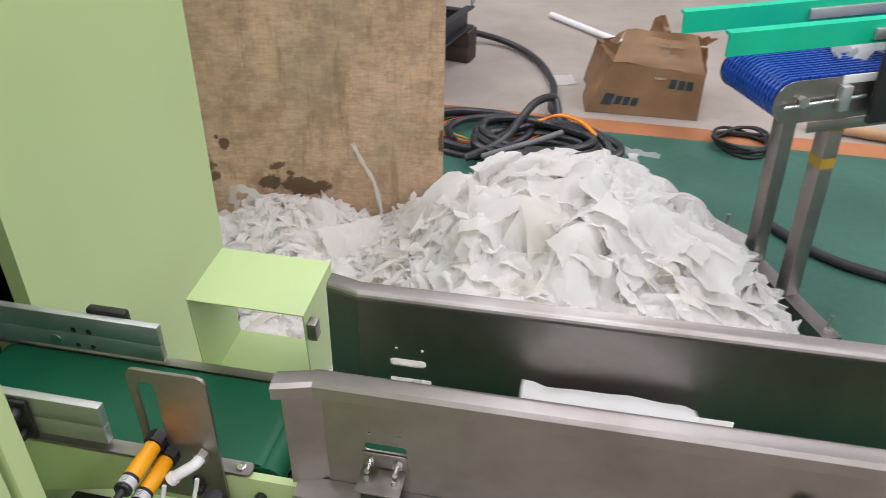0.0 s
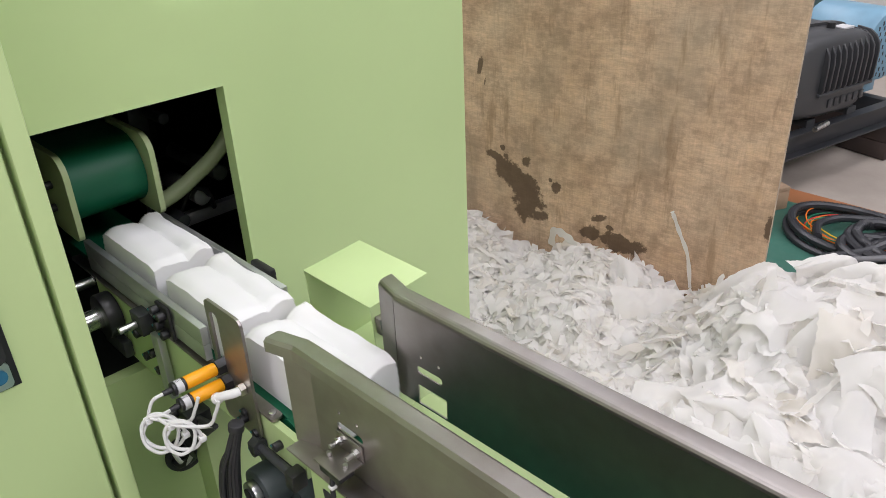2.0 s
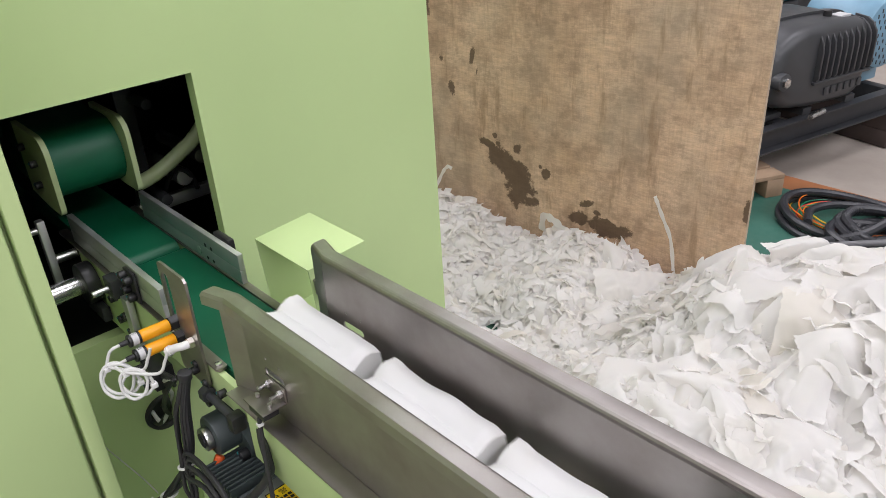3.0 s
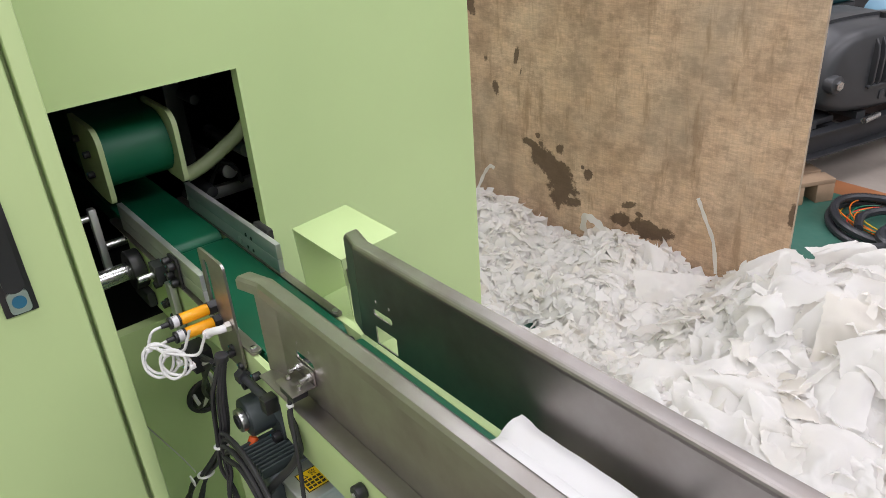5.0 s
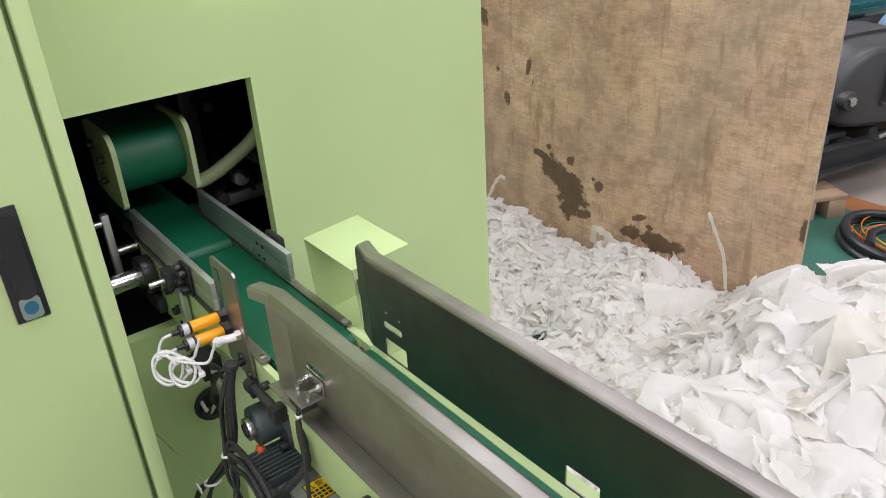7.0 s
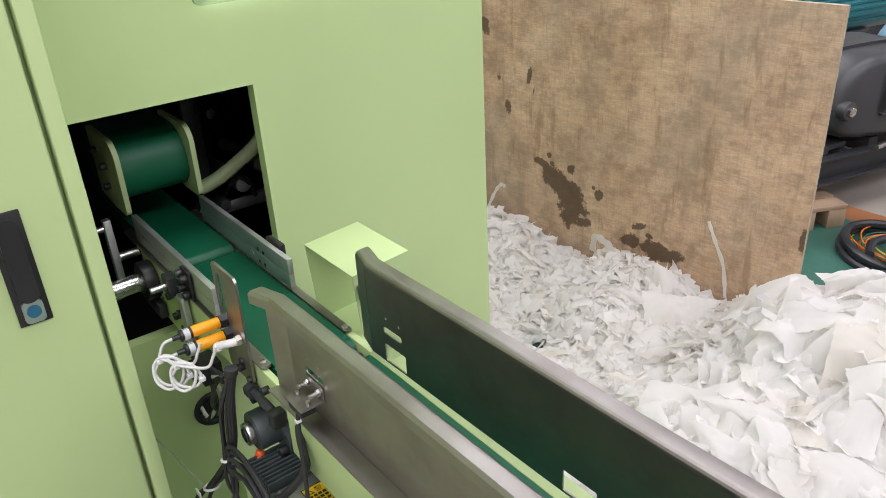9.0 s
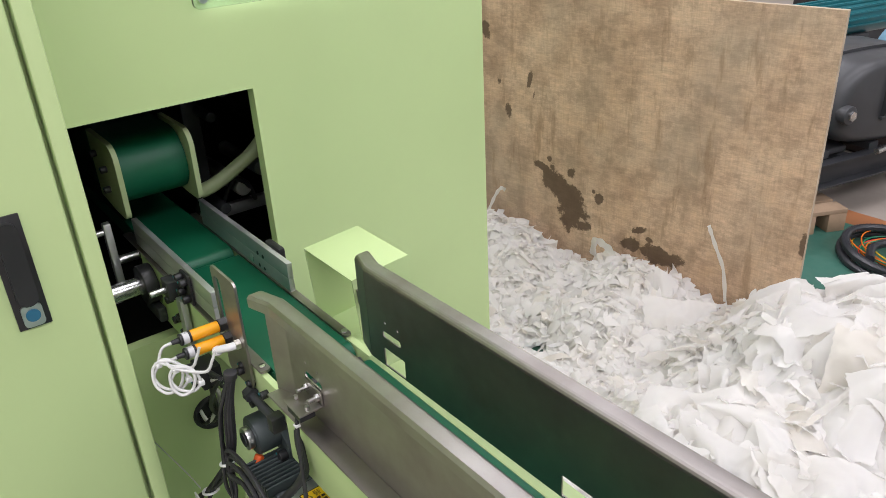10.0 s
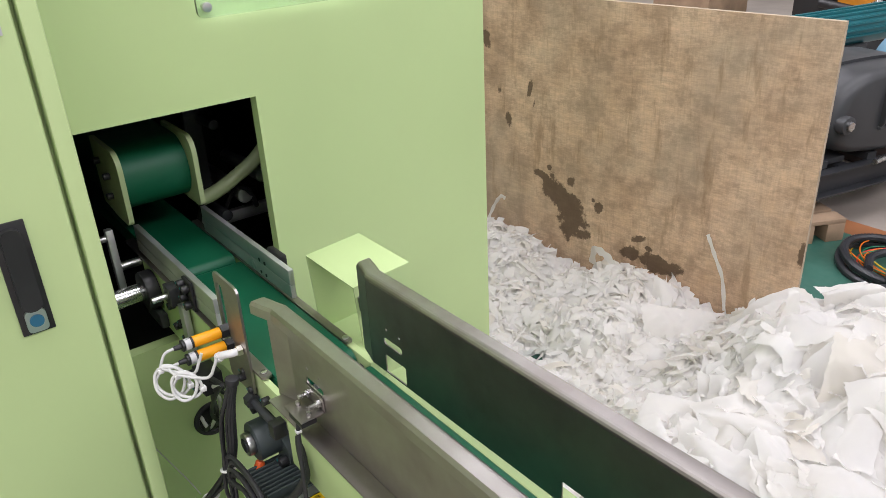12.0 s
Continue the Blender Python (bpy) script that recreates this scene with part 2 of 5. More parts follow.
def hose(points, r, n=8, steps=8, bm=None, closed=False, ribs=0.0):
    """A bent tube along the points; ribs: how far every other ring stands back."""
    line = smooth_path(points, steps, closed)
    own = bmesh.new() if bm is None else bm
    rings, up = [], Vector((0.13, 0.21, 1)).normalized()
    for i, q in enumerate(line):
        ahead = (line[(i + 1) % len(line)] if closed or i + 1 < len(line) else q) - (line[i - 1] if closed or i else q)
        if ahead.length < 1e-9:
            ahead = Vector((0, 0, 1))
        ahead.normalize()
        side = ahead.cross(up)
        if side.length < 1e-3:
            side = ahead.cross(Vector((1, 0, 0)))
        side.normalize()
        up = side.cross(ahead).normalized()
        rr = r - (ribs if i % 2 else 0.0)
        rings.append([own.verts.new(q + rr * (math.cos(a) * side + math.sin(a) * up)) for a in (2 * math.pi * k / n for k in range(n))])
    pairs = list(zip(rings, rings[1:])) + ([(rings[-1], rings[0])] if closed else [])
    for u, v in pairs:
        for k in range(n):
            own.faces.new((u[k], u[(k + 1) % n], v[(k + 1) % n], v[k]))
    if not closed:
        own.faces.new(rings[0][::-1])
        own.faces.new(rings[-1])
    return own


def extruded(outline, x0, x1, axis="X", bm=None):
    """A prism of a closed outline. axis X: outline in (y, z); Y: in (x, z); Z: in (x, y)."""
    own = bmesh.new()
    place = {"X": lambda u, v, w: (w, u, v), "Y": lambda u, v, w: (u, w, v), "Z": lambda u, v, w: (u, v, w)}[axis]
    a = [own.verts.new(place(u, v, x0)) for u, v in outline]
    b = [own.verts.new(place(u, v, x1)) for u, v in outline]
    n = len(outline)
    own.faces.new(a)
    own.faces.new(b[::-1])
    for i in range(n):
        own.faces.new((a[i], b[i], b[(i + 1) % n], a[(i + 1) % n]))
    bmesh.ops.recalc_face_normals(own, faces=own.faces)
    return join(bm, own)


def rounded(w, h, r, n=6, cx=0.0, cy=0.0):
    """A rounded rectangle's outline."""
    out = []
    for sx, sy, a0 in ((1, 1, 0), (-1, 1, 90), (-1, -1, 180), (1, -1, 270)):
        for k in range(n + 1):
            a = radians(a0 + 90 * k / n)
            out.append((cx + sx * (w / 2 - r) + r * math.cos(a), cy + sy * (h / 2 - r) + r * math.sin(a)))
    return out


def holed(outer, holes, t0, t1, axis):
    """A flat plate with holes cut through: outline and holes in the plate's plane."""
    own = bmesh.new()
    place = {"X": lambda u, v, w: (w, u, v), "Y": lambda u, v, w: (u, w, v), "Z": lambda u, v, w: (u, v, w)}[axis]
    edges = []
    for loop in [outer, *holes]:
        vs = [own.verts.new(place(u, v, t0)) for u, v in loop]
        edges += [own.edges.new((vs[i], vs[(i + 1) % len(vs)])) for i in range(len(vs))]
    bmesh.ops.triangle_fill(own, use_beauty=True, use_dissolve=False, edges=edges)
    faces = own.faces[:]
    got = bmesh.ops.extrude_face_region(own, geom=faces)
    d = {"X": (t1 - t0, 0, 0), "Y": (0, t1 - t0, 0), "Z": (0, 0, t1 - t0)}[axis]
    bmesh.ops.translate(own, vec=d, verts=[v for v in got["geom"] if isinstance(v, bmesh.types.BMVert)])
    bmesh.ops.recalc_face_normals(own, faces=own.faces)
    return own


# ---- the hall ----
def slab(name, x0, x1, y0, y1, z0, z1, mat, label, category):
    return tagged(link(name, block(x0, x1, y0, y1, z0, z1), mat), label, category, kind="structure")


slab("floor", -10, 10, -8, 12, -0.2, -0.004, CONCRETE, "grey worn concrete factory floor", "floor")
slab("floor_coating_green", -6, 7, -0.5, 3.0, -0.004, 0.0, GREENFLOOR, "scuffed dark green floor coating of the work lane", "floor")
slab("floor_band_orange", -6, 7, 3.0, 3.15, -0.004, 0.0, ORANGEFLOOR, "worn orange band edging the green lane", "floor marking")
slab("wall_north", -10, 10, 12, 12.2, -0.2, 6, PLASTER, "pale plastered factory hall wall", "wall")
slab("wall_south", -10, 10, -8.2, -8, -0.2, 6, PLASTER, "pale plastered factory hall wall", "wall")
slab("wall_east", 10, 10.2, -8.2, 12.2, -0.2, 6, PLASTER, "pale plastered factory hall wall", "wall")
slab("wall_west", -10.2, -10, -8.2, 12.2, -0.2, 6, PLASTER, "pale plastered factory hall wall", "wall")
slab("ceiling", -10.2, 10.2, -8.2, 12.2, 6, 6.2, PLASTER, "pale factory hall roof lining", "ceiling")

# ---- machine housing ----
PX = -0.585          # face of the recessed panel
CX = -0.236          # face of the front cabinet


def machine_housing():
    m = thing("packing_machine", "light green painted machine housing with an outfeed opening", "machine")
    panel = holed([(-0.306, 0.0), (0.69, 0.0), (0.69, 2.1), (-0.306, 2.1)], [[(-0.285, 0.80), (0.106, 0.80), (0.106, 1.255), (-0.285, 1.255)]], PX, PX - 0.028, "X")
    part("front_panel", panel, GREEN, m, smooth=False)
    part("side_panel", block(-2.0, PX - 0.0285, 0.662, 0.69, 0, 2.1), GREEN, m)
    part("top_panel", block(-2.0, PX, -0.306, 0.69, 2.101, 2.12), GREEN, m)
    part("back_panel", block(-2.03, -2.001, -0.306, 0.69, 0, 2.1), INNERSHADE, m)
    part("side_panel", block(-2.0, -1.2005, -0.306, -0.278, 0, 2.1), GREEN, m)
    # sheets added behind the opening, their near-black stands in for the shade there
    part("inner_side", block(-1.719, PX - 0.03, -0.304, -0.298, 0.621, 2.09), INNERSHADE, m)
    part("inner_shade_back", block(-1.75, -1.72, -0.30, 0.66, 0.0, 2.09), INNERSHADE, m)
    part("inner_floor", block(-1.719, PX - 0.03, -0.30, 0.66, 0.60, 0.62), INNERSHADE, m)
    part("inner_side", block(-1.719, PX - 0.03, 0.45, 0.46, 0.621, 2.09), INNERSHADE, m)
    part("inner_top", block(-1.719, PX - 0.03, -0.30, 0.449, 1.5, 1.52), INNERSHADE, m)
    return m


def front_cabinet():
    c = thing("control_cabinet", "light green steel cabinet with a closed door and black swing handle", "cabinet")
    part("body", block(-1.2, CX - 0.03, -1.2, -0.306, 0, 2.1, 0.003), GREEN, c)
    part("frame_strip", block(CX - 0.03, CX, -0.3235, -0.300, 0, 2.1, 0.004), GREEN, c)
    door = part("door", block(CX - 0.024, CX, -1.15, -0.330, 0.02, 2.08, 0.005, segments=3), GREEN, c)
    return c, door


machine = machine_housing()
cabinet, cabinet_door = front_cabinet()

# ---- conveyors ----
BZ = 0.955


def guard(name, inner, side, slots, label, inset=0.0):
    """A bent stainless side guard along the discharge belt; side +1 leans its rim to +y."""
    g = thing(name, label, "guard")
    z0, z1, rim, t = 0.9695 if side > 0 else 0.957, 1.120, 0.027, 0.002
    rimline = []
    for k in range(5):
        a = radians(90 * k / 4)
        rimline.append((side * 0.008 * (1 - math.cos(a)), z1 - 0.008 + 0.008 * math.sin(a)))
    rimline += [(side * (rim - 0.004), z1), (side * rim, z1 - 0.004), (side * rim, z1 - 0.018)]
    def bent(stations, line):
        own = bmesh.new()
        rings = [[own.verts.new((x, inner + side * off + u, v)) for u, v in line] for x, off in stations]
        for a, b in zip(rings, rings[1:]):
            for k in range(len(a) - 1):
                own.faces.new((a[k], a[k + 1], b[k + 1], b[k]))
        bmesh.ops.recalc_face_normals(own, faces=own.faces)
        bmesh.ops.solidify(own, geom=own.faces[:], thickness=t)
        return own
    lead = [(-0.076, 0.011), (-0.061, 0.007), (-0.047, 0.003), (-0.037, 0.0)]
    wall = holed([(-0.036, z0), (2.2, z0), (2.2, z1 - 0.0082), (-0.036, z1 - 0.0082)], slots, inner + side * inset, inner + side * (inset + t), "Y")
    part("guard_wall", wall, STEEL, g, smooth=False)
    part("rim", bent(lead + [(2.2, 0.0)], rimline), STEEL, g, "rounded folded rim", smooth=False)
    part("lead_in", bent(lead, [(side * inset, z0), (side * inset, z1 - 0.0082)]), STEEL, g, "flared lead-in end")
    return g


def pinhole(x, z, r=0.0022):
    return [(x + r * math.cos(2 * math.pi * k / 8), z + r * math.sin(2 * math.pi * k / 8)) for k in range(8)]


far_guard = guard("side_guard", 0.0, 1, [rounded(0.044, 0.011, 0.005, 4, 0.022, 1.026), rounded(0.050, 0.030, 0.002, 2, 0.0255, 0.987), rounded(0.050, 0.030, 0.002, 2, 0.376, 0.988), rounded(0.044, 0.011, 0.005, 4, 0.80, 1.026), pinhole(0.008, 1.047), pinhole(0.039, 1.047)], "brushed stainless steel far side guard with slots")
near_guard = guard("side_guard", -0.131, -1, [rounded(0.046, 0.011, 0.005, 4, 0.029, 1.023), pinhole(0.012, 1.043), pinhole(0.044, 1.043)], "brushed stainless steel near side guard with slot", 0.006)
for tab_x in (0.75, 1.40, 2.05):
    part("mounting_tab", block(tab_x, tab_x + 0.03, 0.0025, 0.0055, 0.945, 0.985), STEEL, far_guard)
part("foot_flange", block(-0.07, 2.2, -0.168, -0.1395, 0.957, 0.960), STEEL, near_guard)


def belt(x0, x1, y0, y1, z, r, bm=None):
    """A flat belt round two rollers."""
    line = [(x0, z)] + [(x1 + r * math.sin(a), z - r + r * math.cos(a)) for a in (math.pi * k / 10 for k in range(11))] + [(x0 - r * math.sin(a), z - r - r * math.cos(a)) for a in (math.pi * k / 10 for k in range(1, 10))]
    return extruded(line, y0, y1, "Y", bm)


def infeed():
    c = thing("infeed_conveyor", "short conveyor with dark green belts and aluminium side rails", "conveyor")
    part("belt", belt(-1.62, -0.562, -0.130, -0.008, BZ + 0.006, 0.018), BELT, c)
    part("belt", belt(-0.52, -0.128, -0.132, -0.006, BZ, 0.022), BELT, c)
    return c


infeed_conveyor = infeed()


def discharge():
    c = thing("discharge_conveyor", "long discharge conveyor with a dark green belt", "conveyor")
    part("belt", belt(-0.055, 2.2, -0.122, 0.001, 0.945, 0.020), BELT, c)
    part("bed", block(-0.03, 2.2, 0.0025, 0.040, 0.90, 0.944, 0.002), GREEN, c)
    part("side_beam", block(-0.03, 2.2, -0.163, -0.134, 0.865, 0.9565, 0.002), GREEN, c)
    return c


discharge_conveyor = discharge()

# the guards do not run quite true to the belt
far_guard.matrix_world = pose(0, -0.008, 0, 0, 0, 1.0)
near_guard.matrix_world = Matrix.Translation((0, 0, 1.0)) @ pose(0, 0, 0, 0, -0.7, 0) @ Matrix.Translation((0, 0, -1.0))

# ---- plywood board ----
board = link("plywood_board", block(-2.0, 0, -0.018, 0, 0, 1.19, 0.001), [PLY])
board.matrix_world = pose(-0.285, 1.83, 0, 0, 0, 7.4)
board.data.materials.append(PLYEDGE)
for poly in board.data.polygons:
    poly.material_index = 0 if abs(poly.normal.y) > 0.5 else 1
tagged(board, "large weathered plywood board with dark oily stains, standing upright", "board")


# ---- tissue blocks ----
def tissue_block(seed):
    """A soft stack of folded tissue: sagging top with a long crease, rounded ends."""
    rnd = random.Random(seed)
    own = bmesh.new()
    nx, ny, L, W, Hh = 30, 14, 0.192, 0.102, 0.084
    def surf(u, v):
        x, y = (u - 0.5) * L, (v - 0.5) * W
        edge = min(u, 1 - u) * L
        ey = min(v, 1 - v) * W
        z = Hh * (1 - 0.08 * math.exp(-(edge / 0.009) ** 2) - 0.10 * math.exp(-(ey / 0.010) ** 2))
        z += 0.003 * math.sin(5 * v + 1.2 + 1.0 * u) - 0.006 * math.exp(-((v - 0.62 - 0.05 * math.sin(4 * u)) / 0.08) ** 2)
        z += 0.004 * noise.noise(Vector((x * 22 + seed * 3.1, y * 22, seed)))
        if u < 0.12 and v > 0.6:
            z += 0.012 * (1 - u / 0.12) * (v - 0.6) / 0.4
        return x, y, z
    top = [[own.verts.new(surf(i / nx, j / ny)) for j in range(ny + 1)] for i in range(nx + 1)]
    for i in range(nx):
        for j in range(ny):
            own.faces.new((top[i][j], top[i + 1][j], top[i + 1][j + 1], top[i][j + 1]))
    rim = [top[i][0] for i in range(nx + 1)] + [top[nx][j] for j in range(1, ny + 1)] + [top[i][ny] for i in range(nx - 1, -1, -1)] + [top[0][j] for j in range(ny - 1, 0, -1)]
    last = rim
    for k in range(1, 13):
        f = k / 12
        ring = []
        for v in rim:
            w = 0.0004 * (-1) ** k + 0.002 * math.sin(math.pi * f)
            n = Vector((v.co.x / L * 0.8, v.co.y / W, 0)).normalized()
            ring.append(own.verts.new((v.co.x + n.x * w, v.co.y + n.y * w, v.co.z * (1 - f))))
        for a in range(len(rim)):
            b = (a + 1) % len(rim)
            own.faces.new((last[a], ring[a], ring[b], last[b]))
        last = ring
    own.faces.new(last)
    bmesh.ops.recalc_face_normals(own, faces=own.faces)
    ob = link("tissue_block", own, STACK, smooth=True)
    return tagged(ob, "soft white block of folded tissue riding on the belt", "tissue stack", "tissue blocks on the conveyor")


blocks = [tissue_block(k) for k in range(4)]


# ---- heap of paper waste ----
def heap_height(x, y):
    """Height of the waste heap over the floor, lumpy."""
    def hill(cx, cy, rx, ry, h, p=2.0):
        d = ((x - cx) / rx) ** 2 + ((y - cy) / ry) ** 2
        return h * np.exp(-d ** (p / 2) * 1.2)
    z = hill(0.17, 1.56, 0.64, 0.58, 0.375, 3.2)
    z = np.maximum(z, hill(-0.80, 1.60, 0.42, 0.46, 0.165, 2.2))
    z = np.maximum(z, hill(-1.50, 1.50, 0.52, 0.46, 0.165, 2.2))
    z = np.maximum(z, hill(0.12, 0.98, 0.60, 0.42, 0.25, 2.4))
    z = np.maximum(z, hill(0.46, 1.30, 0.30, 0.50, 0.24, 2.4))
    lump = np.sin(x * 11.0 + 1.3 * np.sin(y * 7.0)) * np.sin(y * 12.5 + 1.1 * np.sin(x * 8.0 + 1.0))
    lump = lump + 0.6 * np.sin(x * 23.0 + 2.0 + 1.2 * np.sin(y * 15.0)) * np.sin(y * 21.0 + np.sin(x * 17.0))
    z = z - 0.055 * np.exp(-((x + 0.87) / 0.17) ** 2 - ((y - 1.18) / 0.075) ** 2)
    beside = -((x - 0.77) * 0.892 + (y - 2.07) * 0.453)      # how far from the foot bar of the blue conveyor
    z = z * np.clip((beside - 0.02) / 0.20, 0, 1) ** 0.7
    return np.maximum(z, 0) + np.clip(z, 0, 0.2) * 0.17 * lump


def board_y(x):
    return 1.805 + (x + 0.285) * math.tan(radians(7.4))


def crumpled(rng, count, size_lo, size_hi, ratio_lo, ratio_hi, grid, spots, fold, tilt, curl, lift, soft=0.03, ground=None):
    """Soft crumpled pieces of paper, draped at the spots over the ground; returns vertices and faces."""
    n = grid + 1
    m = max(2, int(grid * min(1.0, ratio_hi * 1.2))) + 1
    u, v = np.meshgrid(np.linspace(-0.5, 0.5, n), np.linspace(-0.5, 0.5, m), indexing="ij")
    base = np.arange(n * m).reshape(n, m)
    quad = np.stack([base[:-1, :-1], base[1:, :-1], base[1:, 1:], base[:-1, 1:]], -1).reshape(-1, 4)
    edge = ((abs(u) > 0.49) | (abs(v) > 0.49)).astype(float)
    verts, faces = [], []
    for k in range(count):
        s = rng.uniform(size_lo, size_hi)
        a = s * rng.uniform(ratio_lo, ratio_hi)
        X = u * s * (1 + 0.18 * v * np.clip(rng.normal(), -1.5, 1.5)) + 0.007 * s * edge * rng.normal(size=u.shape)
        Y = v * a * (1 + 0.18 * u * np.clip(rng.normal(), -1.5, 1.5)) + 0.007 * a * edge * rng.normal(size=u.shape)
        th = rng.uniform(0, 2 * np.pi) if ratio_hi > 0.45 else rng.normal(0, 0.35)
        w = X * np.cos(th) + Y * np.sin(th)
        Z = np.clip(rng.normal(0, 1), -1.6, 1.6) * curl * w * w / s
        ridge, trough = [], []
        for plane in range(10):      # sharp folds: the upper hull of some planes less that of others
            th, steep, off = rng.uniform(0, 2 * np.pi), fold * rng.uniform(0.4, 1.6), rng.uniform(-0.22, 0.22) * s
            flat = (X * np.cos(th) + Y * np.sin(th) - off) * steep
            (ridge if plane % 2 else trough).append(flat + 0.02 * fold * s * np.sin(7 * flat / (fold * s) + plane))
        Z = Z + np.max(ridge, 0) - np.max(trough, 0)
        for many, deep in ((11, 0.07), (19, 0.045), (30, 0.02)):      # finer wrinkles
            th, ph = rng.uniform(0, 2 * np.pi), rng.uniform(0, 6.28)
            bend = np.sin((X * np.cos(th) + Y * np.sin(th)) * many / s + ph + 1.2 * np.sin((Y * np.cos(th) - X * np.sin(th)) * 0.6 * many / s + ph))
            Z = Z + deep * fold * s * rng.uniform(0.3, 1.3) * (1 - np.sqrt(bend * bend + 0.01))
        turn = np.array(Euler((np.clip(rng.normal(0, tilt), -0.7, 0.7), np.clip(rng.normal(0, tilt), -0.7, 0.7), rng.uniform(0, 6.28))).to_matrix())
        P = np.stack([X, Y, Z], -1).reshape(-1, 3) @ turn.T
        P[:, 2] -= P[:, 2].mean()
        cap = soft * rng.uniform(0.6, 1.4)
        P[:, 2] = cap * np.tanh(P[:, 2] / cap)
        P[:, :2] += spots[k]
        over = P[:, 0] < -0.262
        P[over, 1] = np.minimum(P[over, 1], board_y(P[over, 0]) - 0.004)
        if ground is not None:      # stiff pieces only half follow the heap
            P[:, 2] += 0.6 * ground(P[:, 0], P[:, 1]) + 0.4 * ground(*spots[k])
        P[:, 2] += rng.uniform(0, lift)
        P[:, 2] = np.maximum(P[:, 2], 0.004)
        verts.append(P)
        faces.append(quad + k * n * m)
    return np.concatenate(verts), np.concatenate(faces)


def mesh_of(name, verts, faces, mat, smooth=True):
    me = bpy.data.meshes.new(name)
    me.from_pydata(verts.tolist(), [], faces.tolist())
    me.materials.append(mat)
    if smooth:
        me.polygons.foreach_set("use_smooth", [True] * len(me.polygons))
    return new(name, me)


def paper_heap():
    rng = np.random.default_rng(7)
    heap = thing("paper_heap", "large loose heap of torn white tissue waste on the floor", "paper waste", kind="stuff")
    xs, ys = np.meshgrid(np.linspace(-2.0, 1.25, 220), np.linspace(0.1, 2.7, 180), indexing="ij")
    z = heap_height(xs, ys)
    bumps = np.array([[noise.noise(Vector((x * 9, y * 9, 0.3))) + 0.6 * noise.noise(Vector((x * 24, y * 24, 2.0))) for y in ys[0]] for x in xs[:, 0]])
    z = z - 0.022 + 0.018 * bumps
    behind = (xs < -0.27) & (ys > board_y(xs))
    z[behind] = -0.05
    base = np.arange(xs.size).reshape(xs.shape)
    quad = np.stack([base[:-1, :-1], base[1:, :-1], base[1:, 1:], base[:-1, 1:]], -1).reshape(-1, 4)
    zz = z.reshape(-1)
    quad = quad[(zz[quad] > 0.03).all(1)]
    core = mesh_of("heap_core", np.stack([xs, ys, z], -1).reshape(-1, 3), quad, PAPER)
    core.parent = heap
    def spots(count, ok):
        out = []
        while len(out) < count:
            p = np.array([rng.uniform(-1.9, 1.1), rng.uniform(0.12, 2.6)])
            if p[0] < -0.22 and p[1] > board_y(p[0]) - 0.05 or (p[0] - 0.77) * 0.892 + (p[1] - 2.07) * 0.453 > -0.10:
                continue
            if ok(p, float(heap_height(p[0], p[1])), board_y(p[0]) - p[1] if p[0] < -0.15 else 9.0):
                out.append(p)
        return np.array(out)
    right = lambda p: 1 / (1 + math.exp(-(p[0] + 0.27) * 13))
    for name, count, ok, args in (
        ("torn_sheets", 260, lambda p, h, b: h > 0.06 and b > 0.2 and rng.random() < right(p), (0.14, 0.30, 0.5, 0.95, 26, 0.85, 0.25, 0.30, 0.065, 0.05)),
        ("torn_pieces", 1300, lambda p, h, b: h > 0.03 and b > 0.12 and rng.random() < right(p), (0.06, 0.16, 0.35, 0.85, 14, 0.9, 0.4, 0.5, 0.05, 0.07)),
        ("torn_scraps", 3000, lambda p, h, b: h > 0.02 and b > 0.07 and rng.random() < 1.05 - 0.85 * right(p), (0.04, 0.11, 0.3, 0.75, 8, 0.6, 0.35, 0.9, 0.028, 0.030)),
        ("paper_shreds", 6000, lambda p, h, b: (h > 0.012) and rng.random() < 1.1 - 1.02 * right(p), (0.05, 0.13, 0.16, 0.34, 9, 0.30, 0.4, 1.6, 0.030, 0.032)),
    ):
        sp = spots(count, ok)
        v, f = crumpled(rng, count, *args[:5], sp, *args[5:], ground=heap_height)
        ob = mesh_of(name, v, f, PAPER)
        ob.parent = heap
        tagged(ob, kind="stuff")
    return heap


heap = paper_heap()


# ---- machine details ----
TEAL = plain("teal_paint_mark", (0.01, 0.22, 0.24), 0.5)
BRASSY = plain("zinc_plated", (0.62, 0.60, 0.55), 0.3, 1.0, vary=0.15)
PALEGREEN = plain("pale_green_plate", (0.36, 0.43, 0.22), 0.45, vary=0.1, scale=20)
CABLEWHITE = plain("grey_white_cable", (0.62, 0.62, 0.60), 0.5, vary=0.1)
SILVER = plain("silver_label", (0.55, 0.55, 0.55), 0.4, vary=0.1)
YELLOW = plain("yellow_label", (0.75, 0.50, 0.01), 0.45, vary=0.06)
BLUELOCK = plain("blue_lock_face", (0.02, 0.12, 0.20), 0.35)
SMOKE = plain("grey_cast_housing", (0.055, 0.07, 0.07), 0.45, vary=0.25)
SIGNAL = plain("orange_red_grease_cap", (0.80, 0.12, 0.02), 0.45)


def build_acrylic(nt, p):
    p.inputs["Base Color"].default_value = (0.80, 0.90, 0.85, 1)
    p.inputs["Transmission Weight"].default_value = 1.0
    p.inputs["Roughness"].default_value = 0.06
    p.inputs["IOR"].default_value = 1.49


ACRYLIC = material("clear_acrylic", build_acrylic)


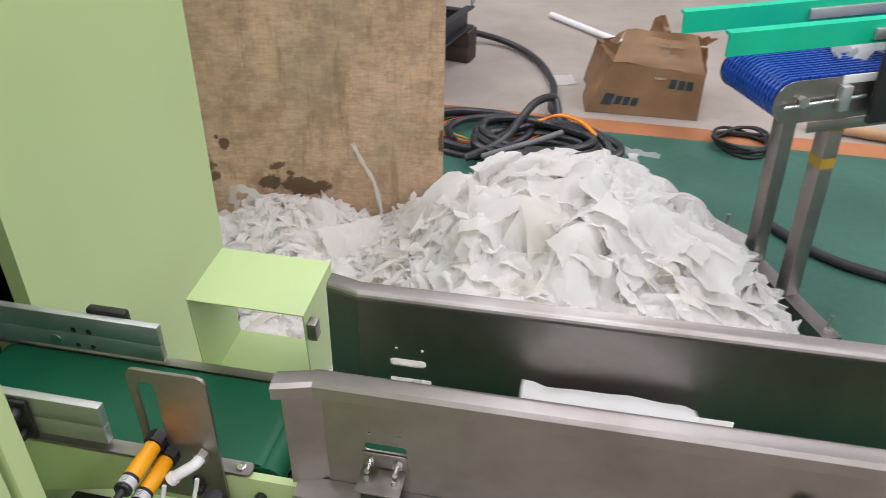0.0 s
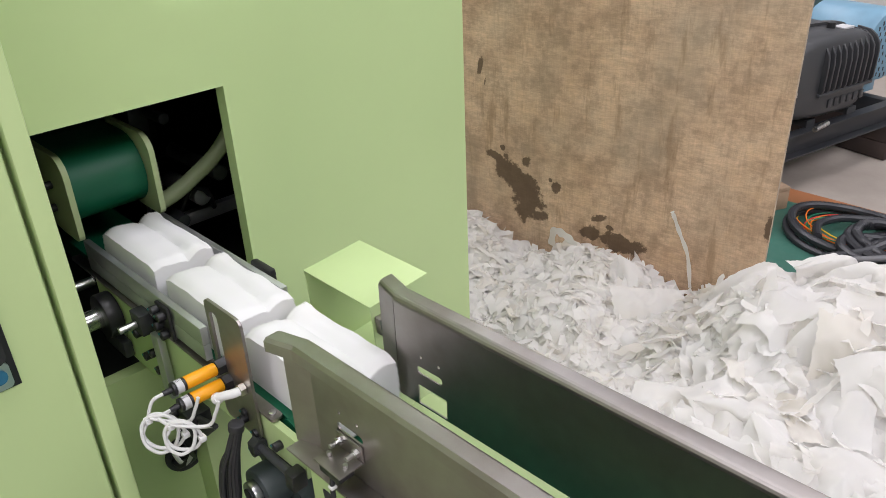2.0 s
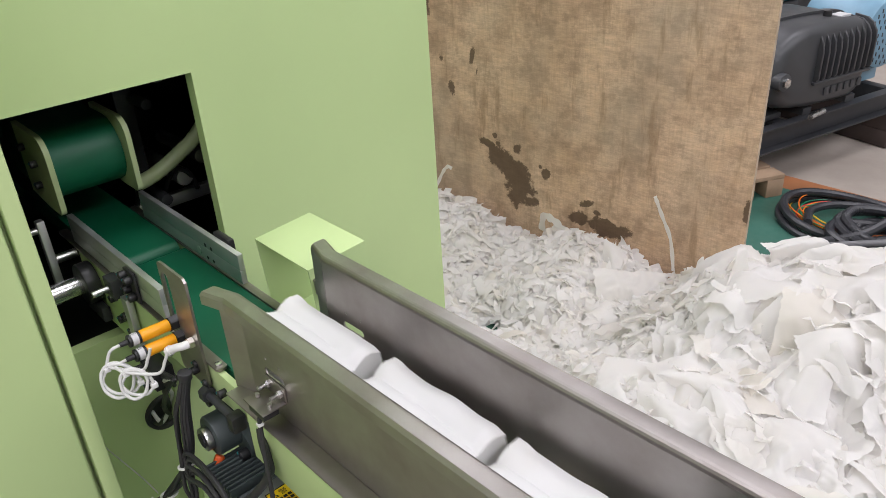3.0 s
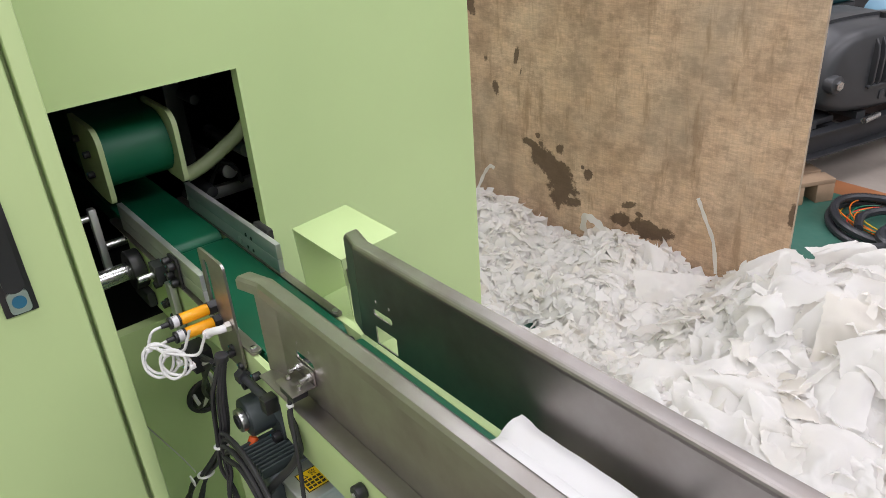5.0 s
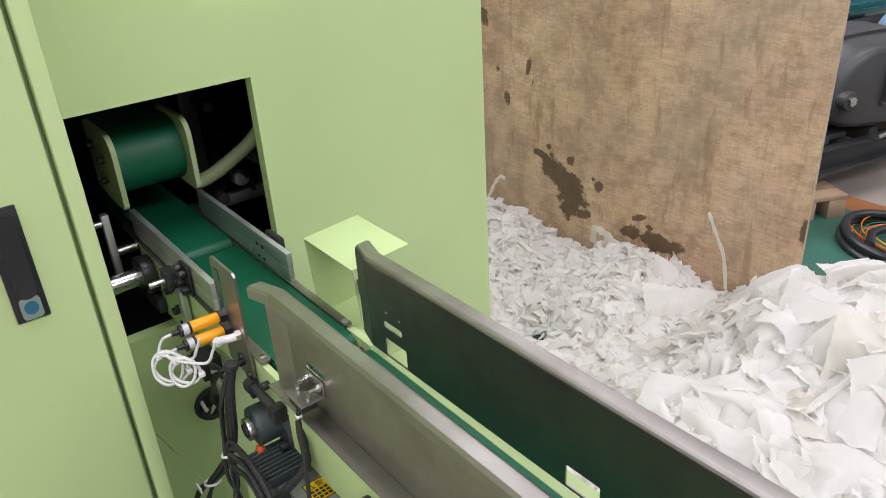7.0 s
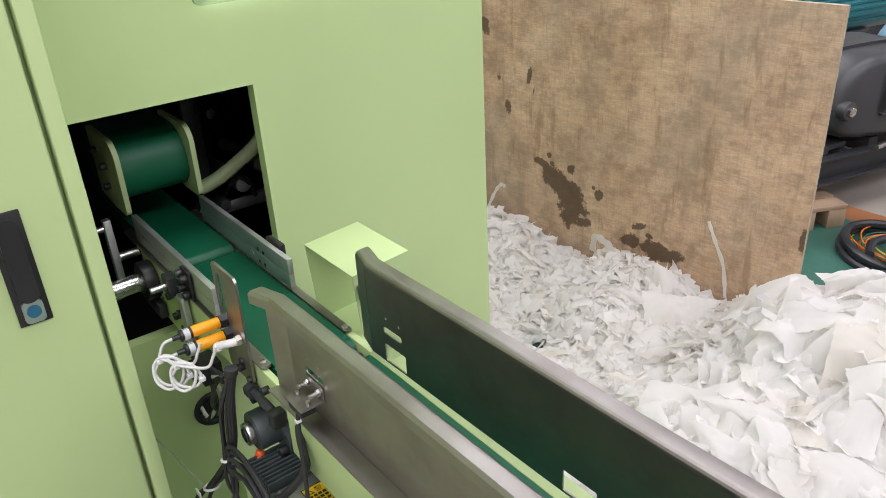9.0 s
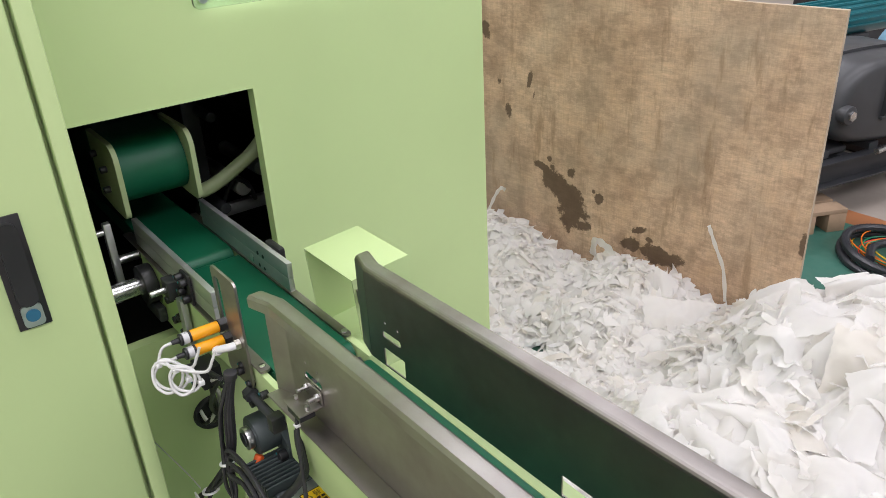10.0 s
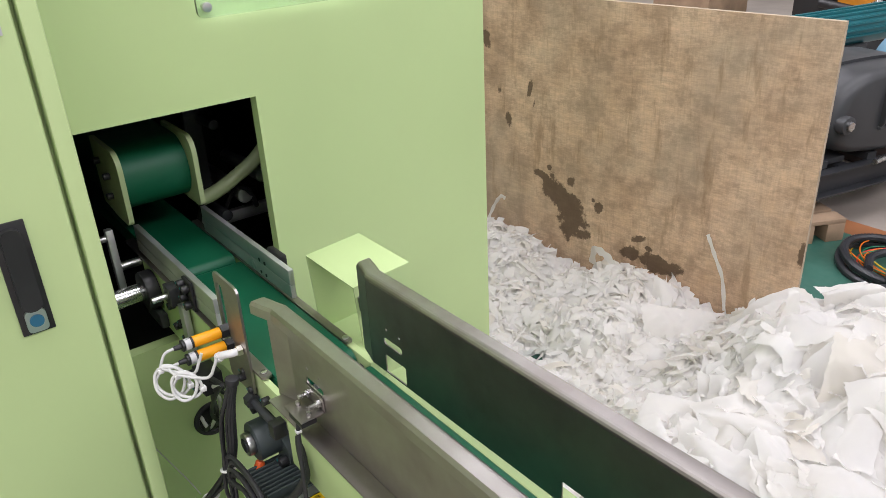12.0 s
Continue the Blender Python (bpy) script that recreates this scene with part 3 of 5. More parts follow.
def socket_screw(parent, at, ahead, r=0.0065, h=0.011, mark=True, mat=None):
    """A socket head screw with a hollow hex, and the teal torque mark where it has one."""
    a, d = Vector(at), Vector(ahead).normalized()
    head = rod(a, a + d * h, r, 14, bevel=0.0008)
    ob = part("screw", head, mat or BLACK, parent)
    part("hex_socket", rod(a + d * (h - 0.001), a + d * (h + 0.0004), r * 0.5, 6), RUBBER, ob)
    if mark:
        side = d.cross(Vector((0.3, 0.2, 1))).normalized()
        part("paint_mark", rod(a + d * 0.001 + side * r * 0.82, a + d * (h + 0.0005) + side * r * 0.82, r * 0.30, 6), TEAL, ob)
    return ob


def add_machine_parts():
    pane = tagged(link("acrylic_cover", holed(rounded(0.42, 0.52, 0.012, 5, 0.225, 1.675), [], PX + 0.008, PX + 0.016, "X"), ACRYLIC, smooth=False), "clear acrylic cover sheet bolted before the green panel", "cover")
    pane.visible_shadow = False
    for y, z in ((0.032, 1.434), (0.418, 1.434)):
        part("standoff", rod((PX, y, z), (PX + 0.007, y, z), 0.006, 12), BRASSY, pane)
        part("screw", rod((PX + 0.0165, y, z), (PX + 0.022, y, z), 0.009, 14, bevel=0.001), CHROME, pane)
    # cable gland hole in the lower panel
    ring = bmesh.new()
    hose([(PX + 0.003, -0.108 + 0.036 * math.cos(a), 0.585 + 0.036 * math.sin(a)) for a in (2 * math.pi * k / 16 for k in range(16))], 0.006, 8, 3, ring, closed=True)
    gland = part("cable_gland", ring, RUBBER, machine, "black rubber grommet")
    # dark disc on the closed panel, coloured as the shade in the hole
    part("gland_mouth", rod((PX, -0.108, 0.585), (PX + 0.002, -0.108, 0.585), 0.034, 24), INNERSHADE, gland)
    # ring duct deep inside
    part("ring_duct", hose([(-0.80, 0.034, 0.995), (-0.80, 0.07, 1.003), (-0.80, 0.12, 1.025), (-0.80, 0.18, 1.06), (-0.80, 0.235, 1.12), (-0.80, 0.27, 1.2), (-0.80, 0.285, 1.32)], 0.016, 12, 6), PALEGREEN, machine, "pale green curved guide tube")
    for k, (y, z, r) in enumerate(((0.10, 1.22, 0.02), (0.15, 1.19, 0.015), (0.20, 1.23, 0.018), (0.12, 1.13, 0.012), (0.16, 0.95, 0.02), (0.10, 0.92, 0.014), (0.22, 0.98, 0.018), (-0.22, 1.05, 0.02), (-0.25, 0.98, 0.016), (-0.24, 1.14, 0.014), (-0.26, 0.9, 0.02))):
        part("inner_rod", rod((-1.1, y, z), (-0.88 + 0.02 * (k % 3), y, z), r, 14, bevel=0.002), DARK if k % 2 else ALU, machine)
    part("inner_bar", block(-1.0, -0.97, -0.28, 0.44, 1.18, 1.21, 0.002), DARK, machine)
    part("inner_bar", block(-0.95, -0.93, 0.06, 0.44, 0.86, 0.89, 0.002), ALU, machine)
    part("inner_bar", block(-0.98, -0.96, 0.08, 0.12, 0.63, 1.49, 0.002), DARK, machine)
    part("inner_hose", hose([(-0.9, 0.2, 0.9), (-0.85, 0.16, 0.97), (-0.86, 0.1, 0.99), (-0.9, 0.06, 0.93), (-0.95, 0.05, 0.8)], 0.006, 8), RUBBER, machine)
    part("inner_hose", hose([(-0.88, 0.25, 1.0), (-0.86, 0.2, 1.04), (-0.87, 0.13, 0.96), (-0.92, 0.1, 0.85)], 0.005, 8), RUBBER, machine)
    # door furniture
    lock = part("swing_handle", block(CX, CX + 0.004, -0.425, -0.384, 1.098, 1.259, 0.001), BLACK, cabinet_door, "black plastic swing handle")
    part("lever", extruded(rounded(0.026, 0.118, 0.012, 6, -0.4045, 1.193), CX + 0.0042, CX + 0.014, "X"), BLACK, lock)
    part("cylinder_plate", extruded(rounded(0.026, 0.032, 0.006, 4, -0.4045, 1.118), CX + 0.0042, CX + 0.009, "X"), CHROME, lock, "chrome lock plate")
    part("key_face", rod((CX + 0.0092, -0.4045, 1.119), (CX + 0.011, -0.4045, 1.119), 0.009, 18), BLUELOCK, lock)
    part("door_plate", block(CX, CX + 0.002, -0.42, -0.346, 1.482, 1.56, 0.0006), SILVER, cabinet_door, "grey metal plate")


add_machine_parts()


def press_belt():
    p = thing("press_belt_unit", "overhead press belt with dark green belt between pale green plates", "conveyor")
    for y in (-0.160, -0.013):
        out = []
        for px, pz, r, a0 in ((-0.70, 1.145, 0.036, 90), (-0.682, 1.044, 0.014, 0)):
            out += [(px + r * math.cos(radians(a0 - 90 * k / 5)), pz + r * math.sin(radians(a0 - 90 * k / 5))) for k in range(6)]
        out += [(-0.74, 1.030), (-0.83, 1.04), (-0.83, 1.181)]
        plate = part("side_plate", extruded(out, y, y + 0.010, "Y"), PALEGREEN, p)
        side = -1 if y < -0.1 else 1
        face = y if side < 0 else y + 0.010
        for x, z in ((-0.735, 1.12), (-0.745, 1.075), (-0.79, 1.14)):
            socket_screw(plate, (x, face, z), (0, side, 0), 0.007, 0.012)
    part("belt", belt(-1.05, -0.757, -0.148, -0.0145, 1.172, 0.066), BELT, p)
    part("roller_shaft", rod((-0.757, -0.149, 1.106), (-0.757, -0.0135, 1.106), 0.012), CHROME, p)
    part("hanger", block(-0.92, -0.90, -0.148, -0.002, 1.1725, 1.499, 0.002), DARK, p)


press_belt()


def add_infeed():
    c = infeed_conveyor
    # aluminium rails, each of two stacked bars
    for y0, y1, end, name in ((-0.147, -0.136, -0.297, "near"), (-0.006, 0.004, -0.303, "far")):
        low = part("rail_bar", block(-0.70, end, y0, y1, 0.964, 0.990, 0.0008), ALU, c)
        part("rail_bar", block(-0.70, end, y0, y1, 0.9905, 1.020, 0.0008), ALU, c)
        if name == "far":
            for x, z, r in ((-0.424, 0.997, 0.004), (-0.402, 0.997, 0.004), (-0.423, 0.972, 0.0035), (-0.402, 0.972, 0.0035), (-0.455, 0.976, 0.008)):
                part("screw_hole", rod((x, y0 - 0.0006, z), (x, y0 + 0.001, z), r, 14), CHROME if r > 0.005 else RUBBER, low)
    part("rail_knob", block(-0.408, -0.352, 0.0045, 0.018, 0.995, 1.026, 0.004), BLACK, c)
    # thin steel slide strips beside the belt
    for y0, y1 in ((-0.1515, -0.1335), (-0.0045, 0.010)):
        strip = part("slide_strip", extruded(rounded(0.66, y1 - y0, 0.006, 4, -0.455, (y0 + y1) / 2), BZ - 0.001, BZ + 0.003, "Z"), STEEL, c)
        part("screw", rod((-0.138, (y0 + y1) / 2, BZ + 0.003), (-0.138, (y0 + y1) / 2, BZ + 0.006), 0.0055, 14, bevel=0.001), CHROME, strip)
    # side frames
    near = part("side_frame", holed([(-0.68, 0.83), (-0.52, 0.83), (-0.30, 0.89), (-0.06, 0.90), (-0.06, BZ - 0.004), (-0.68, BZ - 0.004)], [[(-0.619 + 0.03 * math.cos(a), 0.89 + 0.03 * math.sin(a)) for a in (2 * math.pi * k / 20 for k in range(20))]], -0.150, -0.140, "Y"), GREEN, c, smooth=False)
    part("side_frame", block(-0.78, -0.06, 0.0, 0.012, 0.86, BZ - 0.0045, 0.001), GREEN, c)
    part("side_frame_lug", block(-0.135, -0.075, 0.0125, 0.03, 0.90, BZ - 0.01, 0.002), GREEN, c)
    # nose roller at the end of the belt and the transfer roller behind it
    part("nose_roller", rod((-0.115, -0.134, 0.933), (-0.115, -0.004, 0.933), 0.020, 20), BELT, c)
    part("transfer_roller", rod((-0.081, -0.134, 0.930), (-0.081, -0.004, 0.930), 0.010, 16), DARK, c)
    # black clamp plate with four screws on the near rail
    clamp = part("clamp_plate", block(-0.425, -0.385, -0.1535, -0.1475, 0.958, 1.016, 0.002), BLACK, c)
    for x, z in ((-0.416, 1.006), (-0.397, 1.002), (-0.414, 0.979), (-0.397, 0.970)):
        socket_screw(clamp, (x, -0.1535, z), (0, -1, 0), 0.0075, 0.012)
    bar = part("clamp_bar", block(-0.44, -0.415, -0.166, -0.154, 0.84, 0.9575, 0.0015), ALU, c)
    for x, z in ((-0.47, 0.90), (-0.46, 0.872), (-0.50, 0.880), (-0.52, 0.915)):
        socket_screw(near, (x, -0.150, z), (0, -1, 0), 0.0075, 0.013)
    pin = part("clamp_pin", rod((-0.47, -0.20, 0.963), (-0.47, -0.1505, 0.963), 0.006, 14, bevel=0.001), CHROME, c)
    part("pin_block", block(-0.487, -0.453, -0.172, -0.1505, 0.945, 0.982, 0.002), DARK, pin)
    # drive shaft with bearings
    shaft = part("drive_shaft", rod((-0.619, -0.300, 0.912), (-0.619, -0.1505, 0.912), 0.019, 26, bevel=0.001), CHROME, c, "bright steel drive shaft")
    part("bearing_ring", rod((-0.619, -0.178, 0.912), (-0.619, -0.1515, 0.912), 0.040, 26, bevel=0.003), BLACK, shaft)
    part("bearing_flange", block(-0.66, -0.575, -0.168, -0.1512, 0.84, 0.872, 0.004), DARK, shaft)
    arm = part("swing_arm", block(-0.70, -0.682, -0.205, -0.19, 0.86, 1.03, 0.003), ALU, c)
    part("arm_pin", rod((-0.691, -0.245, 1.012), (-0.691, -0.2055, 1.012), 0.007, 14), CHROME, arm)
    part("arm_pin", rod((-0.691, -0.19, 0.945), (-0.691, -0.151, 0.945), 0.009, 14), CHROME, arm)
    sb = part("lower_bracket", block(-0.36, -0.31, -0.188, -0.1515, 0.835, 0.875, 0.003), BLACK, c)
    for x, z in ((-0.35, 0.866), (-0.325, 0.846)):
        socket_screw(sb, (x, -0.188, z), (0, -1, 0), 0.0075, 0.012)
    # adjusting screws near the end
    for x, z in ((-0.185, 0.943), (-0.115, 0.925), (-0.165, 0.918)):
        socket_screw(near, (x, -0.150, z), (0, -1, 0), 0.0065, 0.012)
    ten = part("tension_rod", rod((-0.165, -0.162, 0.905), (-0.06, -0.162, 0.905), 0.006, 12), DARK, c)
    part("rod_nut", rod((-0.165, -0.162, 0.905), (-0.150, -0.162, 0.905), 0.012, 6), DARK, ten)
    part("rod_block", block(-0.078, -0.058, -0.174, -0.1515, 0.892, 0.919, 0.003), BLACK, ten)


add_infeed()


def sensor_bracket():
    s = thing("sensor_bracket", "slotted stainless plate carrying two orange light sensors", "sensor bracket")
    slot = rounded(0.020, 0.085, 0.009, 6, -0.222, 1.043)
    part("plate", holed(rounded(0.088, 0.190, 0.010, 4, -0.197, 1.006), [slot], -0.1575, -0.1535, "Y"), STEEL, s, smooth=False)
    for (x, z) in ((-0.222, 1.002), (-0.211, 0.982)):
        b = Vector((x, -0.1575, z))
        e = b + Vector((0.0, -0.082, 0.002))
        d = (e - b).normalized()
        body = part("sensor", rod(b + d * 0.012, b + d * 0.056, 0.0092, 22, bevel=0.0012), ORANGE, s, "orange cylindrical light sensor")
        part("lens_nut", rod(b - d * 0.004, b + d * 0.0115, 0.0118, 6), BLACK, body)
        part("end_ring", rod(b + d * 0.0565, b + d * 0.0595, 0.0095, 20), BLACK, body)
        part("end_label", rod(b + d * 0.060, b + d * 0.069, 0.0093, 20), SILVER, body, "silver printed end band")
        for k in range(5):
            side = d.cross(Vector((0, 0, 1))).normalized()
            q = b + d * (0.0610 + 0.0018 * k) + side * -0.0020 + Vector((0, 0, 0.0090))
            part("print_bar", rod(q, q + side * (0.003 + 0.001 * (k % 2)), 0.0004, 5), BLACK, body)
        part("end_cap", rod(b + d * 0.0695, b + d * 0.074, 0.0095, 20, bevel=0.001), BLACK, body)
        part("cable_boot", rod(b + d * 0.0745, b + d * 0.086, 0.0045, 12, r2=0.0035), RUBBER, body)
    # pale elbow fitting
    el = part("elbow_fitting", hose([(-0.172, -0.160, 0.990), (-0.174, -0.172, 0.989), (-0.184, -0.181, 0.985), (-0.194, -0.186, 0.979)], 0.0062, 14, 8), WHITE, s, "pale plastic elbow fitting")
    part("hex_nut", rod((-0.172, -0.158, 0.990), (-0.1725, -0.166, 0.990), 0.0088, 6), BRASSY, el)
    part("collar", rod((-0.193, -0.1855, 0.9795), (-0.197, -0.188, 0.976), 0.0078, 16), WHITE, el)
    socket_screw(s, (-0.183, -0.1575, 0.935), (0, -1, 0), 0.0065, 0.010)
    # cables of the sensors, coiled and tied
    for k, (x, z) in enumerate(((-0.222, 1.004), (-0.211, 0.984))):
        c0 = Vector((-0.213 + 0.031 * k, -0.255 + 0.012 * k, 0.957 + 0.004 * k))
        right, up = Vector((0.55, 0.83, 0)).normalized(), Vector((-0.25, 0.15, 1)).normalized()
        pts = [(x, -0.243, z), (x - 0.004, -0.258, z - 0.006)]
        r = 0.025 - 0.004 * k
        for j in range(18):
            a = 2.5 + 2 * math.pi * j / 9
            rr = r + 0.002 * math.sin(j * 1.7)
            pts.append(c0 + right * rr * math.cos(a) + up * rr * math.sin(a) + Vector((0, -0.002 * j * 0.3, 0)))
        pts += [c0 + Vector((0.020, 0.022, 0.012)), c0 + Vector((0.026, 0.034, 0.03)), c0 + Vector((0.028, 0.04, 0.045))]
        part("cable", hose(pts, 0.0024, 8, 5), CABLEWHITE, s, "pale grey sensor cable coiled and tied")
        for a in (2.4, 5.9):
            q = c0 + right * r * math.cos(a) + up * r * math.sin(a)
            part("cable_tie", block(q.x - 0.005, q.x + 0.005, q.y - 0.0045, q.y + 0.0045, q.z - 0.004, q.z + 0.004, 0.0015), WHITE, s)
    return s


sensor_bracket()


def guard_sheets():
    """The slotted side walls with their bracket."""
    part("grommet", rod((0.44, -0.1395, 1.035), (0.44, -0.150, 1.035), 0.010, 18, bevel=0.002), BLACK, near_guard, "black rubber grommet")
    b = thing("photo_sensor_bracket", "small stainless angle bracket with a black photo sensor on the guard", "sensor bracket")
    part("angle_plate", block(0.004, 0.052, -0.1415, -0.1395, 0.993, 1.016, 0.0005), STEEL, b)
    part("angle_plate", block(0.004, 0.052, -0.176, -0.142, 0.993, 0.9952, 0.0005), STEEL, b)
    for x in (0.013, 0.043):
        part("screw", rod((x, -0.142, 1.006), (x, -0.158, 1.006), 0.003, 10), CHROME, b)
        part("nut", rod((x, -0.142, 1.006), (x, -0.147, 1.006), 0.0055, 6), CHROME, b)
        part("screw", rod((x, -0.160, 0.9955), (x, -0.160, 1.0005), 0.003, 10), CHROME, b)
    part("photo_sensor", block(0.010, 0.046, -0.174, -0.150, 0.9795, 0.9925, 0.002), BLACK, b, "black photo sensor body")
    part("cable", hose([(0.030, -0.170, 0.980), (0.031, -0.173, 0.965), (0.038, -0.178, 0.92), (0.046, -0.183, 0.87), (0.050, -0.188, 0.80), (0.05, -0.19, 0.68)], 0.0033, 8), RUBBER, b)
    part("cable_tie", block(0.0275, 0.0355, -0.177, -0.169, 0.966, 0.970, 0.001), WHITE, b)


guard_sheets()


def box_duct():
    d = thing("box_duct", "light green sheet metal box duct open at both ends", "duct")
    x0, x1, y0, y1, z0, z1, t = -0.266, -0.113, 0.013, 0.121, 0.904, 1.058, 0.002
    part("top_sheet", block(x0, x1, y0, y1, z1 - t, z1, 0.0004), GREEN, d)
    part("bottom_sheet", block(x0, x1, y0, y1, z0, z0 + t, 0.0004), GREEN, d)
    part("side_sheet", block(x0, x0 + t, y0 + 0.0005, y1 - 0.0005, z0 + t, z1 - t), GREEN, d)
    part("side_sheet", block(x1 - t, x1, y0 + 0.0005, y1 - 0.0005, z0 + t, z1 - t), GREEN, d)
    part("mounting_foot", block(x0 + 0.04, x1 - 0.04, y0, y1 - 0.02, 0.86, z0 - 0.0005), GREEN, d)
    part("hinge_clip", block(x1 + 0.0005, x1 + 0.012, y0 + 0.004, y0 + 0.02, z1 - 0.045, z1 - 0.018, 0.001), STEEL, d)
    # it leans a little towards the belt
    d.matrix_world = Matrix.Translation((0, y0, z1)) @ pose(0, 0, 0, 4.0, 0, 0) @ Matrix.Translation((0, -y0, -z1))
    return d


box_duct()


def under_drive():
    """Flange bearing, gear motor and the cables under the belt."""
    f = thing("flange_bearing", "dark grey cast flange bearing with an orange grease cap", "bearing")
    hub = part("housing", rod((-0.165, -0.172, 0.822), (-0.165, -0.105, 0.822), 0.033, 26, bevel=0.004), SMOKE, f)
    part("flange", extruded(rounded(0.125, 0.050, 0.022, 6, 0, 0), -0.135, -0.105, "Y"), SMOKE, f).matrix_local = Matrix.Translation((-0.165, 0, 0.822)) @ pose(0, 0, 0, 0, 35, 0)
    part("inner_ring", rod((-0.165, -0.184, 0.822), (-0.165, -0.1725, 0.822), 0.0195, 22, bevel=0.002), CHROME, f, "bright steel inner ring")
    part("shaft_end", rod((-0.165, -0.186, 0.822), (-0.165, -0.1845, 0.822), 0.012, 18), DARK, f)
    part("bearing_foot", block(-0.215, -0.10, -0.1045, -0.06, 0.77, 0.875, 0.004), SMOKE, f)
    part("grease_cap", rod((-0.152, -0.168, 0.790), (-0.149, -0.178, 0.776), 0.008, 12, bevel=0.002), SIGNAL, f, "orange plastic grease cap")
    for x, z in ((-0.207, 0.851), (-0.123, 0.793)):
        socket_screw(f, (x, -0.135, z), (0, -1, 0), 0.009, 0.014)
    g = thing("gear_motor", "grey gear motor with yellow warning label under the belt", "motor")
    box = part("terminal_box", block(-0.036, 0.036, -0.182, -0.098, 0.70, 0.790, 0.006), ALU, g)
    part("lid", block(-0.040, 0.040, -0.186, -0.094, 0.7905, 0.800, 0.004), ALU, box)
    for x, y in ((-0.032, -0.177), (0.033, -0.104)):
        part("lid_screw", rod((x, y, 0.8005), (x, y, 0.8035), 0.004, 10), CHROME, box)
    part("gear_case", block(-0.155, -0.065, -0.190, -0.085, 0.66, 0.77, 0.012, segments=3), SMOKE, g)
    for k in range(9):
        part("cooling_fin", block(-0.150 + 0.009 * k, -0.146 + 0.009 * k, -0.195, -0.08, 0.7705, 0.788, 0.001), SMOKE, g)
    lab = part("warning_label", block(-0.0175, 0.0255, -0.168, -0.117, 0.8003, 0.801), YELLOW, g, "yellow warning label with dark print", smooth=False)
    part("label_frame", holed([(-0.0178, -0.1683), (0.0258, -0.1683), (0.0258, -0.1167), (-0.0178, -0.1167)], [[(-0.0163, -0.1668), (0.0243, -0.1668), (0.0243, -0.1182), (-0.0163, -0.1182)]], 0.8011, 0.8014, "Z"), BLACK, lab, smooth=False)
    part("warning_sign", holed([(-0.002, -0.1655), (-0.002, -0.1525), (-0.0145, -0.159)], [[(-0.0035, -0.1632), (-0.0035, -0.1548), (-0.0115, -0.159)]], 0.8011, 0.8013, "Z"), BLACK, lab, smooth=False)
    text = bpy.data.curves.new("lettering", "FONT")
    text.body, text.size = "\u8b66 \u544a", 0.0125
    ink = new("lettering", text)
    bpy.context.view_layer.update()
    flat = bpy.data.meshes.new_from_object(ink.evaluated_get(bpy.context.evaluated_depsgraph_get()))
    bpy.data.objects.remove(ink)
    flat.materials.append(BLACK)
    words = new("lettering", flat)
    words.parent = lab
    words.matrix_local = pose(-0.003, -0.150, 0.8012, 0, 0, 90)
    for r in range(3):
        for k in range(6):
            part("print_bar", block(0.001 + 0.0075 * r, 0.0058 + 0.0075 * r, -0.164 + 0.0073 * k, -0.1585 + 0.0073 * k, 0.8011, 0.8013), BLACK, lab, smooth=False)
    part("motor_body", rod((-0.09, -0.15, 0.61), (-0.09, 0.10, 0.61), 0.055, 28, bevel=0.004), SMOKE, g)
    part("mount_column", block(-0.15, 0.02, -0.16, 0.02, 0.0, 0.554, 0.003), GREEN, g)
    part("box_stand", block(-0.03, 0.03, -0.16, -0.11, 0.5545, 0.6995), SMOKE, g)
    # black cable bundle
    c = thing("cable_bundle", "bundle of black cables tied with pale straps", "cables")
    rnd = random.Random(5)
    for k in range(9):
        j = lambda s: rnd.uniform(-s, s)
        dx, dy = 0.0065 * math.cos(2.4 * k), 0.0065 * math.sin(2.4 * k)
        wide = rnd.uniform(0.7, 1.6)
        pts = [(-0.150 + 0.7 * dx, -0.189 + 0.7 * dy, 0.956), (-0.158 + dx, -0.197 + dy, 0.92), (-0.167 + dx * wide * 1.5, -0.204 + dy * wide, 0.885), (-0.176 + dx * wide * 1.9, -0.208 + dy * wide, 0.83), (-0.186 + dx, -0.211 + dy, 0.776)]
        if k < 5:      # one strand turns off towards the panel
            pts += [(-0.222 + 1.3 * dx, -0.218 + dy, 0.722), (-0.280 + 0.9 * dx, -0.226 + 0.9 * dy, 0.655), (-0.345 + j(0.03), -0.232 + j(0.01), 0.57), (-0.42 + j(0.03), -0.236 + j(0.012), 0.45), (-0.48 + j(0.03), -0.24 + j(0.012), 0.2), (-0.50 + j(0.03), -0.24 + j(0.012), 0.005)]
        else:          # the rest hangs straight down
            pts += [(-0.190 + 2 * dx, -0.213 + dy, 0.72), (-0.188 + j(0.015), -0.216 + j(0.008), 0.66), (-0.185 + j(0.03), -0.216 + j(0.01), 0.5), (-0.18 + j(0.04), -0.214 + j(0.01), 0.2), (-0.18 + j(0.05), -0.21 + j(0.01), 0.005)]
        part("cable", hose(pts, rnd.uniform(0.0026, 0.0036), 8, 6), RUBBER, c)
    for k in range(7):
        r = 0.064 + 0.0082 * k
        pts = [(-0.188, -0.212, 0.77 - 0.004 * k), (-0.178 + 0.003 * k, -0.216, 0.765)]
        for q in range(9):
            an = radians(128 - 30 * q)
            pts.append((-0.100 + r * math.cos(an) + rnd.uniform(-0.003, 0.003), -0.216 - 0.004 * math.sin(2 * k), 0.722 + r * math.sin(an)))
        part("cable", hose(pts, 0.0034, 8, 6), RUBBER, c)
